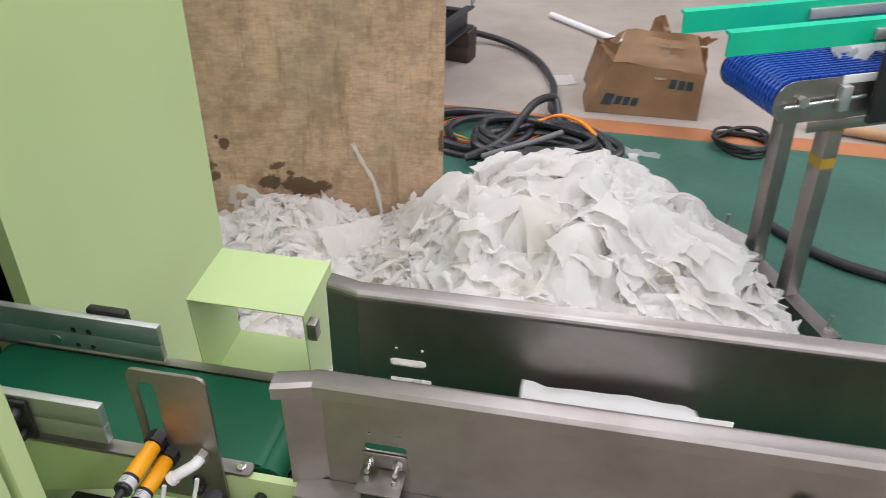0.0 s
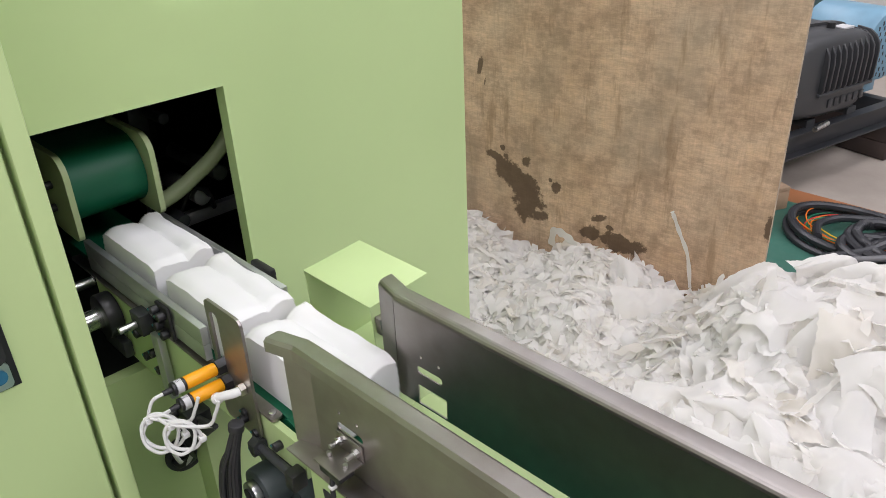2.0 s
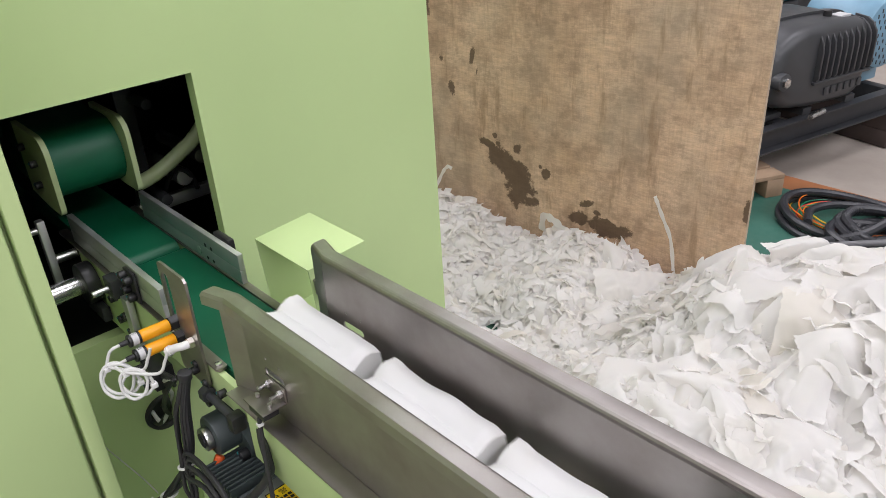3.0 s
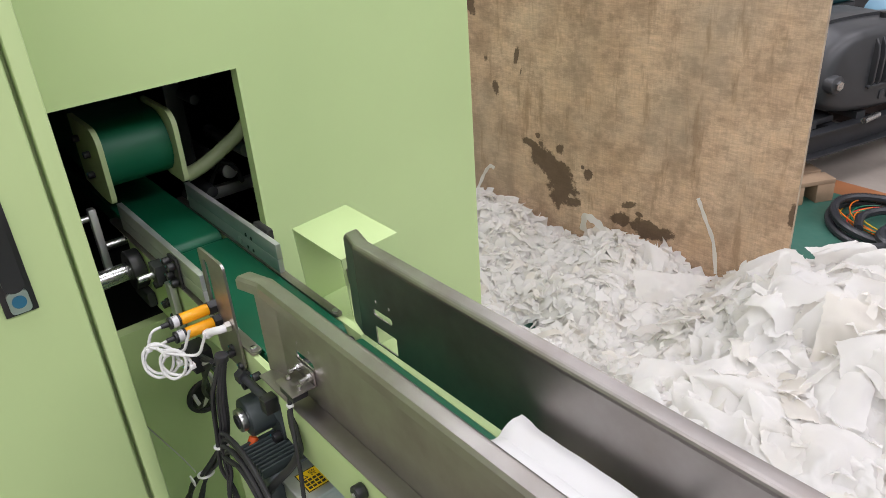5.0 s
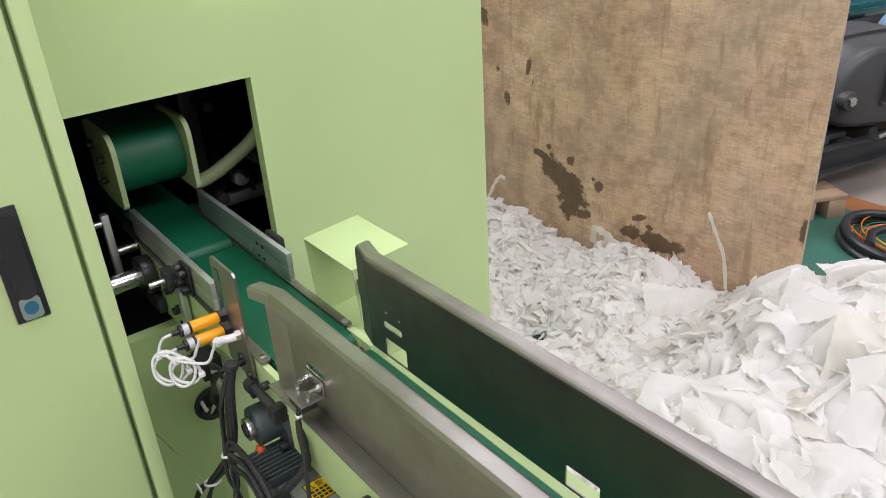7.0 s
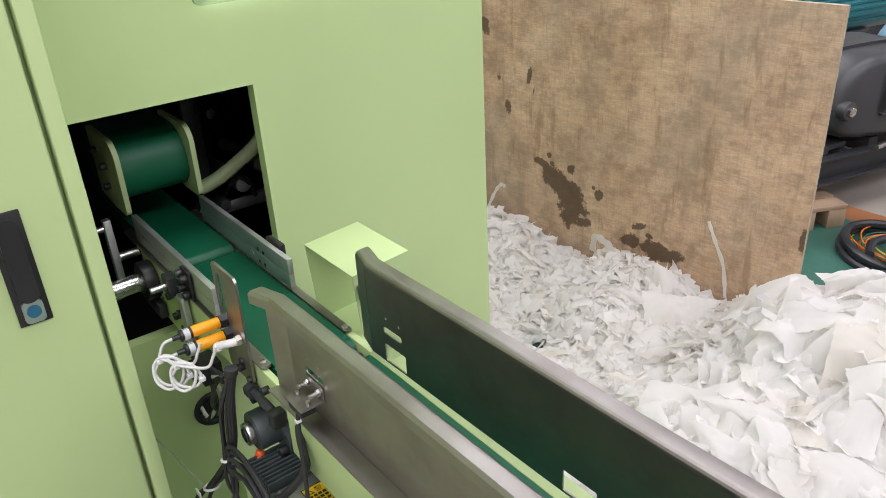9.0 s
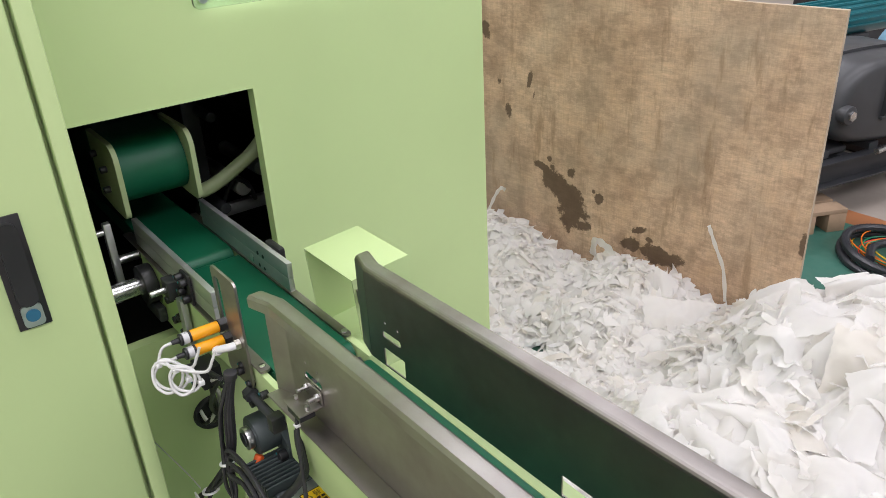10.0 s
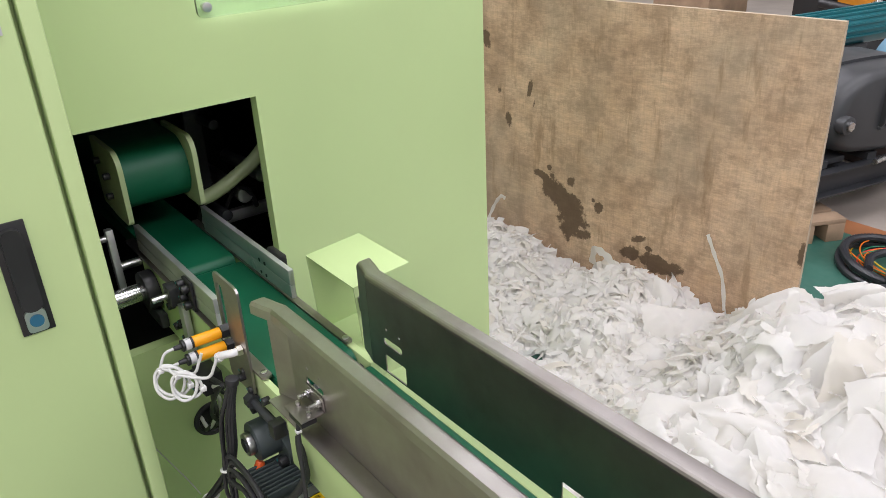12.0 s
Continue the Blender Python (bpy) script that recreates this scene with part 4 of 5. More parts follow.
    part("cable_collar", rod((-0.151, -0.190, 0.952), (-0.150, -0.1885, 0.964), 0.0105, 16, bevel=0.002), RUBBER, c)
    for x, y, z, w in ((-0.186, -0.211, 0.776, 0.0145), (-0.276, -0.2255, 0.658, 0.0165)):
        own = hose([(x + w * math.cos(a), y + 0.8 * w * math.sin(a), z + 0.006 * math.cos(a)) for a in (2 * math.pi * k / 12 for k in range(12))], 0.0024, 6, 3, closed=True)
        part("strap", own, WHITE, c, "pale plastic cable strap")
    tail = smooth_path([(-0.290, -0.238, 0.660), (-0.35, -0.240, 0.652), (-0.42, -0.246, 0.645), (-0.496, -0.255, 0.643)], 6)
    ribbon = bmesh.new()
    sides = [(ribbon.verts.new(q + Vector((0.002, 0, 0.0042))), ribbon.verts.new(q - Vector((0.002, 0, 0.0042)))) for q in tail]
    for (p0, p1), (q0, q1) in zip(sides, sides[1:]):
        ribbon.faces.new((p0, p1, q1, q0))
    bmesh.ops.solidify(ribbon, geom=ribbon.faces[:], thickness=0.0012)
    part("strap_tail", ribbon, WHITE, c, "long pale strap end")
    part("cable_tag", block(-0.312, -0.292, -0.246, -0.243, 0.628, 0.640, 0.0006), WHITE, c, "white printed cable tag")
    part("hose", hose([(-0.02, -0.150, 0.93), (0.012, -0.166, 0.925), (0.030, -0.172, 0.907), (0.033, -0.174, 0.888), (0.012, -0.182, 0.850), (-0.045, -0.200, 0.773), (-0.085, -0.205, 0.70), (-0.1, -0.205, 0.3), (-0.1, -0.205, 0.008)], 0.0062, 10), RUBBER, c)
    knob = part("beam_knob", rod((0.185, -0.1635, 0.925), (0.185, -0.178, 0.925), 0.011, 18, bevel=0.002), BLACK, discharge_conveyor, "black knurled knob")
    part("knob_stud", rod((0.185, -0.1785, 0.925), (0.185, -0.181, 0.925), 0.004, 10), CHROME, knob)
    g2 = thing("gland_cables", "dark cables leaving a round gland in the green panel", "cables")
    for k in range(5):
        a = 1.2 * k
        part("cable", hose([(PX + 0.001, -0.117 + 0.02 * math.cos(a), 0.585 + 0.02 * math.sin(a)), (PX + 0.05, -0.12 + 0.015 * math.cos(a), 0.60), (PX + 0.12, -0.14 + 0.01 * k, 0.68 + 0.01 * k), (PX + 0.24, -0.165, 0.80 + 0.012 * k), (-0.25, -0.175, 0.89)], 0.0042, 8), CABLEWHITE if k == 2 else RUBBER, g2)
    # supporting column of the discharge beam
    part("column", block(0.30, 0.38, -0.16, -0.135, 0.0, 0.8645, 0.002), GREEN, discharge_conveyor)
    part("column", block(1.9, 1.98, -0.16, 0.02, 0.0, 0.8645, 0.002), GREEN, discharge_conveyor)
    part("column", block(-0.5, -0.44, -0.12, -0.02, 0.0, 0.829, 0.002), GREEN, infeed_conveyor)
    part("cross_bar", block(-0.5, -0.44, -0.1395, -0.0005, 0.8295, 0.87, 0.002), GREEN, infeed_conveyor)


under_drive()


# ---- loose paper on the board ----
def paper_strip(points, w, label):
    line = smooth_path(points, 6)
    own = bmesh.new()
    rows = []
    for i, q in enumerate(line):
        ahead = (line[min(i + 1, len(line) - 1)] - line[max(i - 1, 0)]).normalized()
        side = ahead.cross(Vector((0.15, -1, 0.2))).normalized() * w / 2 * (1 + 0.2 * math.sin(i * 1.3))
        rows.append((own.verts.new(q - side), own.verts.new(q + side)))
    for (a, b), (c, d) in zip(rows, rows[1:]):
        own.faces.new((a, b, d, c))
    bmesh.ops.solidify(own, geom=own.faces[:], thickness=0.0006)
    return tagged(link("paper_strip", own, STRIP, smooth=True), label, "paper strip", "loose paper strips")


paper_strip([(-0.605, 1.745, 0.420), (-0.595, 1.742, 0.405), (-0.567, 1.746, 0.345), (-0.528, 1.748, 0.267), (-0.500, 1.74, 0.15)], 0.014, "thin white paper strip leaning on the plywood board")
paper_strip([(-1.545, 1.615, 0.315), (-1.568, 1.612, 0.320), (-1.60, 1.61, 0.285), (-1.63, 1.60, 0.22), (-1.66, 1.58, 0.13)], 0.016, "curled white paper strip leaning on the plywood board")
paper_strip([(-1.06, 1.655, 0.16), (-1.04, 1.64, 0.235), (-0.99, 1.63, 0.245), (-0.945, 1.63, 0.225), (-0.93, 1.625, 0.20)], 0.03, "bent white paper strip on the paper heap")
paper_strip([(0.35, 2.80, 0.004), (0.42, 2.775, 0.012), (0.50, 2.765, 0.006), (0.59, 2.75, 0.004)], 0.04, "flat white paper strip on the green floor")
paper_strip([(0.455, 2.45, 0.006), (0.452, 2.50, 0.03), (0.45, 2.53, 0.09), (0.447, 2.55, 0.11)], 0.045, "upright white paper strip at the heap")


# ---- things on the hall floor ----
def scrap(x, y, s, seed):
    rng = np.random.default_rng(seed)
    v, f = crumpled(rng, 1, s, s * 1.01, 0.6, 0.9, 8, np.array([[x, y]]), 0.05, 0.05, 0.3, 0.01)
    return tagged(mesh_of("paper_scrap", v, f, PAPER), "torn white paper scrap on the concrete floor", "paper scrap", "paper scraps on the floor")


scrap(0.06, 3.65, 0.16, 1)
scrap(0.80, 2.12, 0.12, 2)

def build_card(nt, p):
    cloud = tex(nt, scale=5, Detail=6.0)
    fine = tex(nt, scale=70, stretch=(1, 1, 8), Detail=3.0)
    c = ramp(nt, cloud.outputs[0], [(0.3, (0.38, 0.235, 0.13)), (0.6, (0.50, 0.325, 0.185)), (0.8, (0.57, 0.39, 0.235))])
    nt.links.new(mix(nt, c.outputs[0], (0.32, 0.20, 0.11), mul(nt, fine.outputs[0], 0.35)), p.inputs["Base Color"])
    p.inputs["Roughness"].default_value = 0.75
    bump(nt, p, cloud.outputs[0], 0.3, 0.004)


CARD = material("brown_cardboard", build_card)
CARDPRINT = plain("blue_print", (0.07, 0.115, 0.13), 0.8, vary=0.3, scale=60)
TAPE = plain("clear_packing_tape", (0.45, 0.33, 0.21), 0.15, vary=0.1)


def panel_of(corners, t, n=6, dent=0.008, seed=0):
    """A dented cardboard panel between four corners."""
    rnd = random.Random(seed)
    a, b, c, d = (Vector(q) for q in corners)
    nor = (b - a).cross(d - a).normalized()
    own = bmesh.new()
    ph = rnd.uniform(0, 6)
    g = [[own.verts.new(a.lerp(b, i / n).lerp(d.lerp(c, i / n), j / n) + nor * dent * noise.noise(Vector((i * 0.6 + ph, j * 0.6, ph))) * (1.6 if 0 < i < n else 0.5)) for j in range(n + 1)] for i in range(n + 1)]
    for i in range(n):
        for j in range(n):
            own.faces.new((g[i][j], g[i + 1][j], g[i + 1][j + 1], g[i][j + 1]))
    bmesh.ops.solidify(own, geom=own.faces[:], thickness=t)
    return own


def carton():
    c = thing("cardboard_carton", "battered open brown cardboard carton with blue print and tape", "carton")
    A, B, C, D = (0.215, 3.24, 0), (0.80, 3.25, 0), (0.86, 3.68, 0), (0.19, 3.72, 0)
    a, b = (0.33, 3.28, 0.27), (0.80, 3.27, 0.24)
    a2, b2, c2, d2 = (0.38, 3.42, 0.40), (0.74, 3.40, 0.40), (0.84, 3.66, 0.26), (0.24, 3.70, 0.24)
    front = part("front_panel", panel_of((A, B, b, a), 0.005, dent=0.003, seed=1), CARD, c)
    part("flap", panel_of((a, b, b2, a2), 0.005, 7, dent=0.022, seed=2), CARD, c, "folded flap with tape")
    part("side_panel", panel_of((B, C, c2, b), 0.005, seed=3), CARD, c)
    part("side_panel", panel_of((D, A, a, d2), 0.005, seed=4, dent=0.02), CARD, c)
    part("back_panel", panel_of((C, D, d2, c2), 0.005, seed=5), CARD, c)
    part("bottom_panel", block(0.23, 0.79, 3.26, 3.66, 0.001, 0.006), CARD, c)
    part("flap", panel_of((b2, (0.86, 3.50, 0.36), (0.84, 3.66, 0.28), (0.76, 3.55, 0.30)), 0.004, dent=0.02, seed=6), CARD, c)
    part("flap", panel_of(((0.50, 3.50, 0.36), (0.62, 3.52, 0.36), (0.57, 3.50, 0.47), (0.52, 3.50, 0.45)), 0.004, dent=0.02, seed=7), CARD, c)
    part("flap", panel_of((a, a2, (0.30, 3.56, 0.30), d2), 0.004, dent=0.03, seed=8), CARD, c)
    part("tape_strip", panel_of(((0.55, 3.262, 0.20), (0.61, 3.262, 0.20), (0.61, 3.36, 0.36), (0.55, 3.36, 0.36)), 0.0008, dent=0.0, seed=9), TAPE, c)
    qa, qb, qc, qd = Vector(A), Vector(B), Vector(b), Vector(a)
    out = (qb - qa).cross(qd - qa).normalized()
    def printed(u, v, w, h):
        """Print lying on the front panel."""
        at = lambda i, j: tuple(qa.lerp(qb, i).lerp(qd.lerp(qc, i), j) + out * 0.0045)
        return panel_of((at(u, v), at(u + w, v), at(u + w, v + h), at(u, v + h)), 0.0006, 3, 0.0)
    part("round_mark", printed(0.10, 0.18, 0.09, 0.22), CARDPRINT, front)
    for k in range(3):
        part("print_bar", printed(0.215 + 0.075 * k, 0.2, 0.058, 0.17), CARDPRINT, front, smooth=False)
        part("print_bar", printed(0.66 + 0.085 * k, 0.63, 0.065, 0.19), CARDPRINT, front, smooth=False)
    return c


carton()


def wiring(seed, center, r_lo, r_hi, turns, r, mat, name, label, category, squash=0.75, height=0.05, ribs=0.0, wobble=0.05, tilt=0.0):
    rnd = random.Random(seed)
    t = thing(name, label, category)
    cx, cy = center
    for k in range(turns):
        pts = []
        rad = rnd.uniform(r_lo, r_hi)
        ox, oy = rnd.uniform(-wobble, wobble), rnd.uniform(-wobble, wobble) * 0.6
        ph = rnd.uniform(0, 6.28)
        z0 = r + (k / turns) * height
        for j in range(12):
            a = 2 * math.pi * j / 12
            rr = rad * (1 + 0.10 * math.sin(2 * a + ph) + 0.05 * math.sin(3 * a + k))
            pts.append((cx + ox + rr * math.cos(a), cy + oy + rr * squash * math.sin(a), z0 + 0.012 * (1 + math.sin(a * 2 + ph)) * (k > 0)))
        part("loop", hose(pts, r, 9, 14 if ribs else 5, closed=True, ribs=ribs), mat, t)
    return t


CONDUIT = plain("black_corrugated_conduit", (0.028, 0.029, 0.033), 0.38, vary=0.2)
heap_conduit = wiring(3, (0.06, 2.62), 0.22, 0.33, 7, 0.021, CONDUIT, "conduit_coil", "heap of black corrugated cable conduit on the floor", "conduit", 0.62, 0.09, 0.0025, 0.05)
part("tail", hose([(0.15, 2.9, 0.06), (0.05, 3.1, 0.05), (0.04, 3.3, 0.03), (0.02, 3.55, 0.024), (-0.1, 3.9, 0.024), (-0.3, 4.15, 0.03), (-0.55, 4.22, 0.06), (-0.9, 4.2, 0.10)], 0.021, 9, 20, ribs=0.002), CONDUIT, heap_conduit)
part("tail", hose([(0.10, 2.85, 0.08), (0.06, 3.0, 0.15), (-0.02, 2.9, 0.17), (-0.08, 2.75, 0.14), (-0.15, 2.55, 0.10), (-0.3, 2.45, 0.05)], 0.021, 9, 20, ribs=0.002), CONDUIT, heap_conduit)
part("tail", hose([(-0.38, 2.60, 0.06), (-0.43, 2.75, 0.05), (-0.36, 2.88, 0.05), (-0.15, 2.95, 0.05), (0.05, 2.85, 0.05)], 0.019, 9, 18, ribs=0.002), CONDUIT, heap_conduit)
part("silver_tail", hose([(-0.22, 2.43, 0.075), (-0.1, 2.46, 0.115), (0.04, 2.54, 0.140), (0.12, 2.62, 0.145)], 0.014, 10, 10), plain("grey_sleeve", (0.15, 0.15, 0.155), 0.5), heap_conduit, "grey sleeve end")
for ring_r, ring_z in ((0.275, 0.021), (0.262, 0.058)):
    part("loop", hose([(-0.30 + 0.01 * math.sin(9 * ring_r) + 1.0 * ring_r * math.cos(a), 2.78 + 0.82 * ring_r * math.sin(a), ring_z + 0.012 * math.sin(2 * a + 30 * ring_r)) for a in (2 * math.pi * k / 12 for k in range(12))], 0.020, 9, 14, closed=True, ribs=0.0025), CONDUIT, heap_conduit)
wire_mats = [plain("wire_" + n, c, 0.4) for n, c in (("orange", (0.7, 0.16, 0.01)), ("yellow", (0.75, 0.5, 0.02)), ("green", (0.01, 0.2, 0.1)), ("red", (0.6, 0.03, 0.02)))]
wires = thing("loose_wires", "loops of coloured loose wire beside the conduit", "wires")
wrnd = random.Random(11)
for k in range(9):
    ra, ox = wrnd.uniform(0.17, 0.25), wrnd.uniform(-0.05, 0.03)
    pts = [(-0.27 + ox + ra * 1.1 * math.cos(a), 2.81 + 0.03 * math.sin(k) + ra * 0.8 * math.sin(a), 0.01 + 0.008 * k * 0.6 + 0.008 * math.sin(2 * a + k)) for a in (2 * math.pi * j / 10 for j in range(10))]
    part("wire", hose(pts, 0.003, 6, 5, closed=True), wire_mats[(0, 1, 2, 0, 3, 2, 1, 0, 0)[k]], wires)
for k in range(3):
    part("wire", hose([(0.0 + 0.01 * k, 2.72, 0.15), (0.1, 2.76 + 0.01 * k, 0.165), (0.2, 2.74 + 0.015 * k, 0.15), (0.28, 2.68 + 0.02 * k, 0.11)], 0.005, 6, 6), wire_mats[(0, 1, 0)[k]], wires)
wiring(8, (0.99, 2.98), 0.125, 0.145, 6, 0.008, RUBBER, "cable_coil", "coil of thin black cable lying on the floor", "cable", 0.92, 0.03, 0.0, 0.008)
hose_floor = tagged(link("floor_hose", hose([(1.0, 2.2, 0.02), (1.15, 2.02, 0.02), (1.3, 1.93, 0.02), (1.55, 1.85, 0.02), (2.0, 1.7, 0.02)], 0.02, 10, 8), RUBBER, smooth=True), "thick black rubber hose along the green floor", "hose")
tagged(link("white_pipe", rod((-0.09, 4.87, 0.022), (0.62, 4.15, 0.022), 0.021, 16), WHITE, smooth=True), "white plastic pipe lying on the concrete floor", "pipe")
tagged(link("floor_tube", rod((1.35, 3.28, 0.03), (2.1, 3.12, 0.03), 0.03, 16), CARD, smooth=True), "brown cardboard tube lying on the floor", "tube")


# ---- blower on its skid ----
BLOWER = plain("dark_grey_castings", (0.045, 0.047, 0.05), 0.42, vary=0.2, scale=20)
SKID = plain("black_painted_steel", (0.03, 0.032, 0.036), 0.45, vary=0.3)
BLUE = plain("blue_motor_paint", (0.16, 0.30, 0.40), 0.4, vary=0.12)
TEALMOTOR = plain("teal_motor_paint", (0.01, 0.13, 0.15), 0.4, vary=0.12)
TIMBER = plain("dark_timber", (0.05, 0.035, 0.03), 0.8, vary=0.4, scale=20)
WOOD = plain("pale_pallet_wood", (0.36, 0.25, 0.16), 0.8, vary=0.35, scale=18)
ORANGEPAINT = plain("orange_machine_paint", (0.62, 0.24, 0.02), 0.4, vary=0.1)


def cast_case(grow, rings):
    """A rounded casting: one outline carried along y, its size at each y in rings."""
    line = smooth_path([(x, 0, z) for x, z in ((-0.17, 0.345), (0.09, 0.345), (0.165, 0.43), (0.178, 0.60), (0.145, 0.70), (0.02, 0.733), (-0.22, 0.745), (-0.40, 0.735), (-0.505, 0.675), (-0.558, 0.56), (-0.545, 0.45), (-0.46, 0.385), (-0.30, 0.355))], 4, True)
    mid = Vector((-0.19, 0, 0.54))
    own = bmesh.new()
    loops = [[own.verts.new(mid + (q - mid) * grow * f + Vector((0, y, 0))) for q in line] for y, f in rings]
    for u, v in zip(loops, loops[1:]):
        for k in range(len(line)):
            own.faces.new((u[k], u[(k + 1) % len(line)], v[(k + 1) % len(line)], v[k]))
    own.faces.new(loops[0])
    own.faces.new(loops[-1])
    bmesh.ops.recalc_face_normals(own, faces=own.faces)
    return own


def skid():
    s = thing("blower_skid", "dark grey finned blower on a black steel skid frame", "blower", at=pose(-0.62, 3.42, 0, 0, 0, 77.3))
    for y in (0.0, 0.62):
        part("skid_beam", extruded([(y, 0.19), (y, 0.198), (y + 0.045, 0.198), (y + 0.045, 0.302), (y, 0.302), (y, 0.31), (y + 0.055, 0.31), (y + 0.055, 0.19)], -1.25, 0.53), SKID, s)
    for x in (-1.2, -0.4, 0.44):
        part("cross_beam", block(x, x + 0.06, 0.056, 0.619, 0.20, 0.30, 0.003), SKID, s)
    for x in (0.40, -1.1):
        part("timber", block(x, x + 0.13, -0.02, 0.70, 0.0, 0.093, 0.004), TIMBER, s)
        part("timber", block(x, x + 0.13, -0.02, 0.70, 0.094, 0.189, 0.004), TIMBER, s)
    case = part("gear_case", cast_case(1.0, ((0.015, 0.80), (0.022, 0.88), (0.042, 0.96), (0.075, 1.0), (0.20, 1.0))), BLOWER, s, "finned dark grey gear case")
    fin = [(0.05, 0.462), (0.0, 0.485), (-0.010, 0.50), (-0.012, 0.62), (-0.006, 0.665), (0.016, 0.700), (0.05, 0.722), (0.12, 0.730), (0.12, 0.462)]
    for k in range(10):
        x = -0.262 + 0.043 * k
        bar = extruded(fin, x, x + 0.013)
        bmesh.ops.bevel(bar, geom=[e for e in bar.edges if abs(e.verts[0].co.x - e.verts[1].co.x) < 1e-6], offset=0.003, segments=2, profile=0.5, affect="EDGES")
        part("fin", bar, BLOWER, case)
    part("fin_ledge", block(-0.272, 0.148, -0.004, 0.05, 0.468, 0.484, 0.005), BLOWER, case)
    for k in range(6):
        part("raised_bar", block(-0.17 + 0.05 * k, -0.14 + 0.05 * k, 0.008, 0.030, 0.400, 0.440, 0.003), BLOWER, case)
    part("casing_flange", cast_case(1.07, ((0.20, 1.0), (0.235, 1.0))), BLOWER, s)
    part("casing", cast_case(1.0, ((0.2352, 1.02), (0.46, 1.02), (0.50, 0.94))), BLOWER, s)
    lug = part("lifting_lug", rod((-0.497, -0.012, 0.53), (-0.497, 0.10, 0.53), 0.042, 20, bevel=0.006), BLOWER, s)
    part("lug_bolt", rod((-0.497, -0.026, 0.53), (-0.497, -0.0125, 0.53), 0.022, 6), CHROME, lug)
    part("breather", rod((-0.06, 0.14, 0.735), (-0.06, 0.14, 0.765), 0.02, 10), BLACK, s)
    part("name_plate", block(-0.03, 0.05, 0.09, 0.15, 0.732, 0.742), SILVER, s)
    part("case_foot", block(-0.26, -0.20, 0.04, 0.2, 0.311, 0.3445), BLOWER, s)
    part("case_foot", block(0.06, 0.13, 0.04, 0.2, 0.311, 0.3445), BLOWER, s)
    part("case_foot", block(-0.6, -0.5, 0.06, 0.4, 0.311, 0.3445), BLOWER, s)
    part("drain_valve", rod((-0.30, -0.03, 0.33), (-0.16, 0.0, 0.325), 0.014, 12), CHROME, s)
    part("lower_duct", block(-0.9, -0.36, 0.08, 0.5, 0.3115, 0.3445, 0.01), DARK, s)
    part("eye_bolt", hose([(0.52 + 0.02 * math.cos(a), 0.01, 0.34 + 0.02 * math.sin(a)) for a in (2 * math.pi * k / 10 for k in range(10))], 0.006, 8, 3, closed=True), CHROME, s)
    m = part("fan_motor", rod((0.44, 0.12, 0.58), (0.44, 0.52, 0.58), 0.185, 36, bevel=0.03), BLUE, s, "pale blue fan motor")
    for ring, count in ((0.05, 8), (0.085, 14), (0.12, 20), (0.15, 26)):
        for k in range(count):
            a = 2 * math.pi * k / count
            q = Vector((0.44 + ring * math.cos(a), 0.1185, 0.58 + ring * math.sin(a)))
            part("vent_slot", block(q.x - 0.004, q.x + 0.004, q.y, q.y + 0.003, q.z - 0.010, q.z + 0.010), BLACK, m, smooth=False)
    part("motor_foot", block(0.34, 0.54, 0.20, 0.46, 0.311, 0.41, 0.005), BLUE, s)
    t = part("drive_motor", rod((-0.10, 0.80, 0.74), (0.75, 0.80, 0.74), 0.10, 28, bevel=0.01), TEALMOTOR, s, "teal ribbed electric motor")
    for k in range(13):
        a = radians(-20 + 18 * k)
        part("rib", block(-0.05, 0.69, 0.797 + 0.104 * math.cos(a) - 0.003, 0.803 + 0.104 * math.cos(a) + 0.003, 0.736 + 0.104 * math.sin(a), 0.744 + 0.108 * math.sin(a)), TEALMOTOR, t)
    part("motor_stand", block(0.1, 0.5, 0.72, 0.88, 0.0, 0.655, 0.004), BLOWER, s)
    return s


skid()


def small_pallet():
    p = thing("wooden_pallet", "small pale wooden pallet standing behind the board", "pallet", at=pose(-0.824, 2.56, 0, 0, 0, 62.7))
    for k in range(4):
        part("plank", block(0.0, 0.40, 0.11 * k, 0.11 * k + 0.09, 0.090, 0.111, 0.002), WOOD, p)
    for x in (0.0, 0.155, 0.31):
        part("bearer", block(x, x + 0.09, 0.0, 0.42, 0.0, 0.0895, 0.003), WOOD, p)


small_pallet()


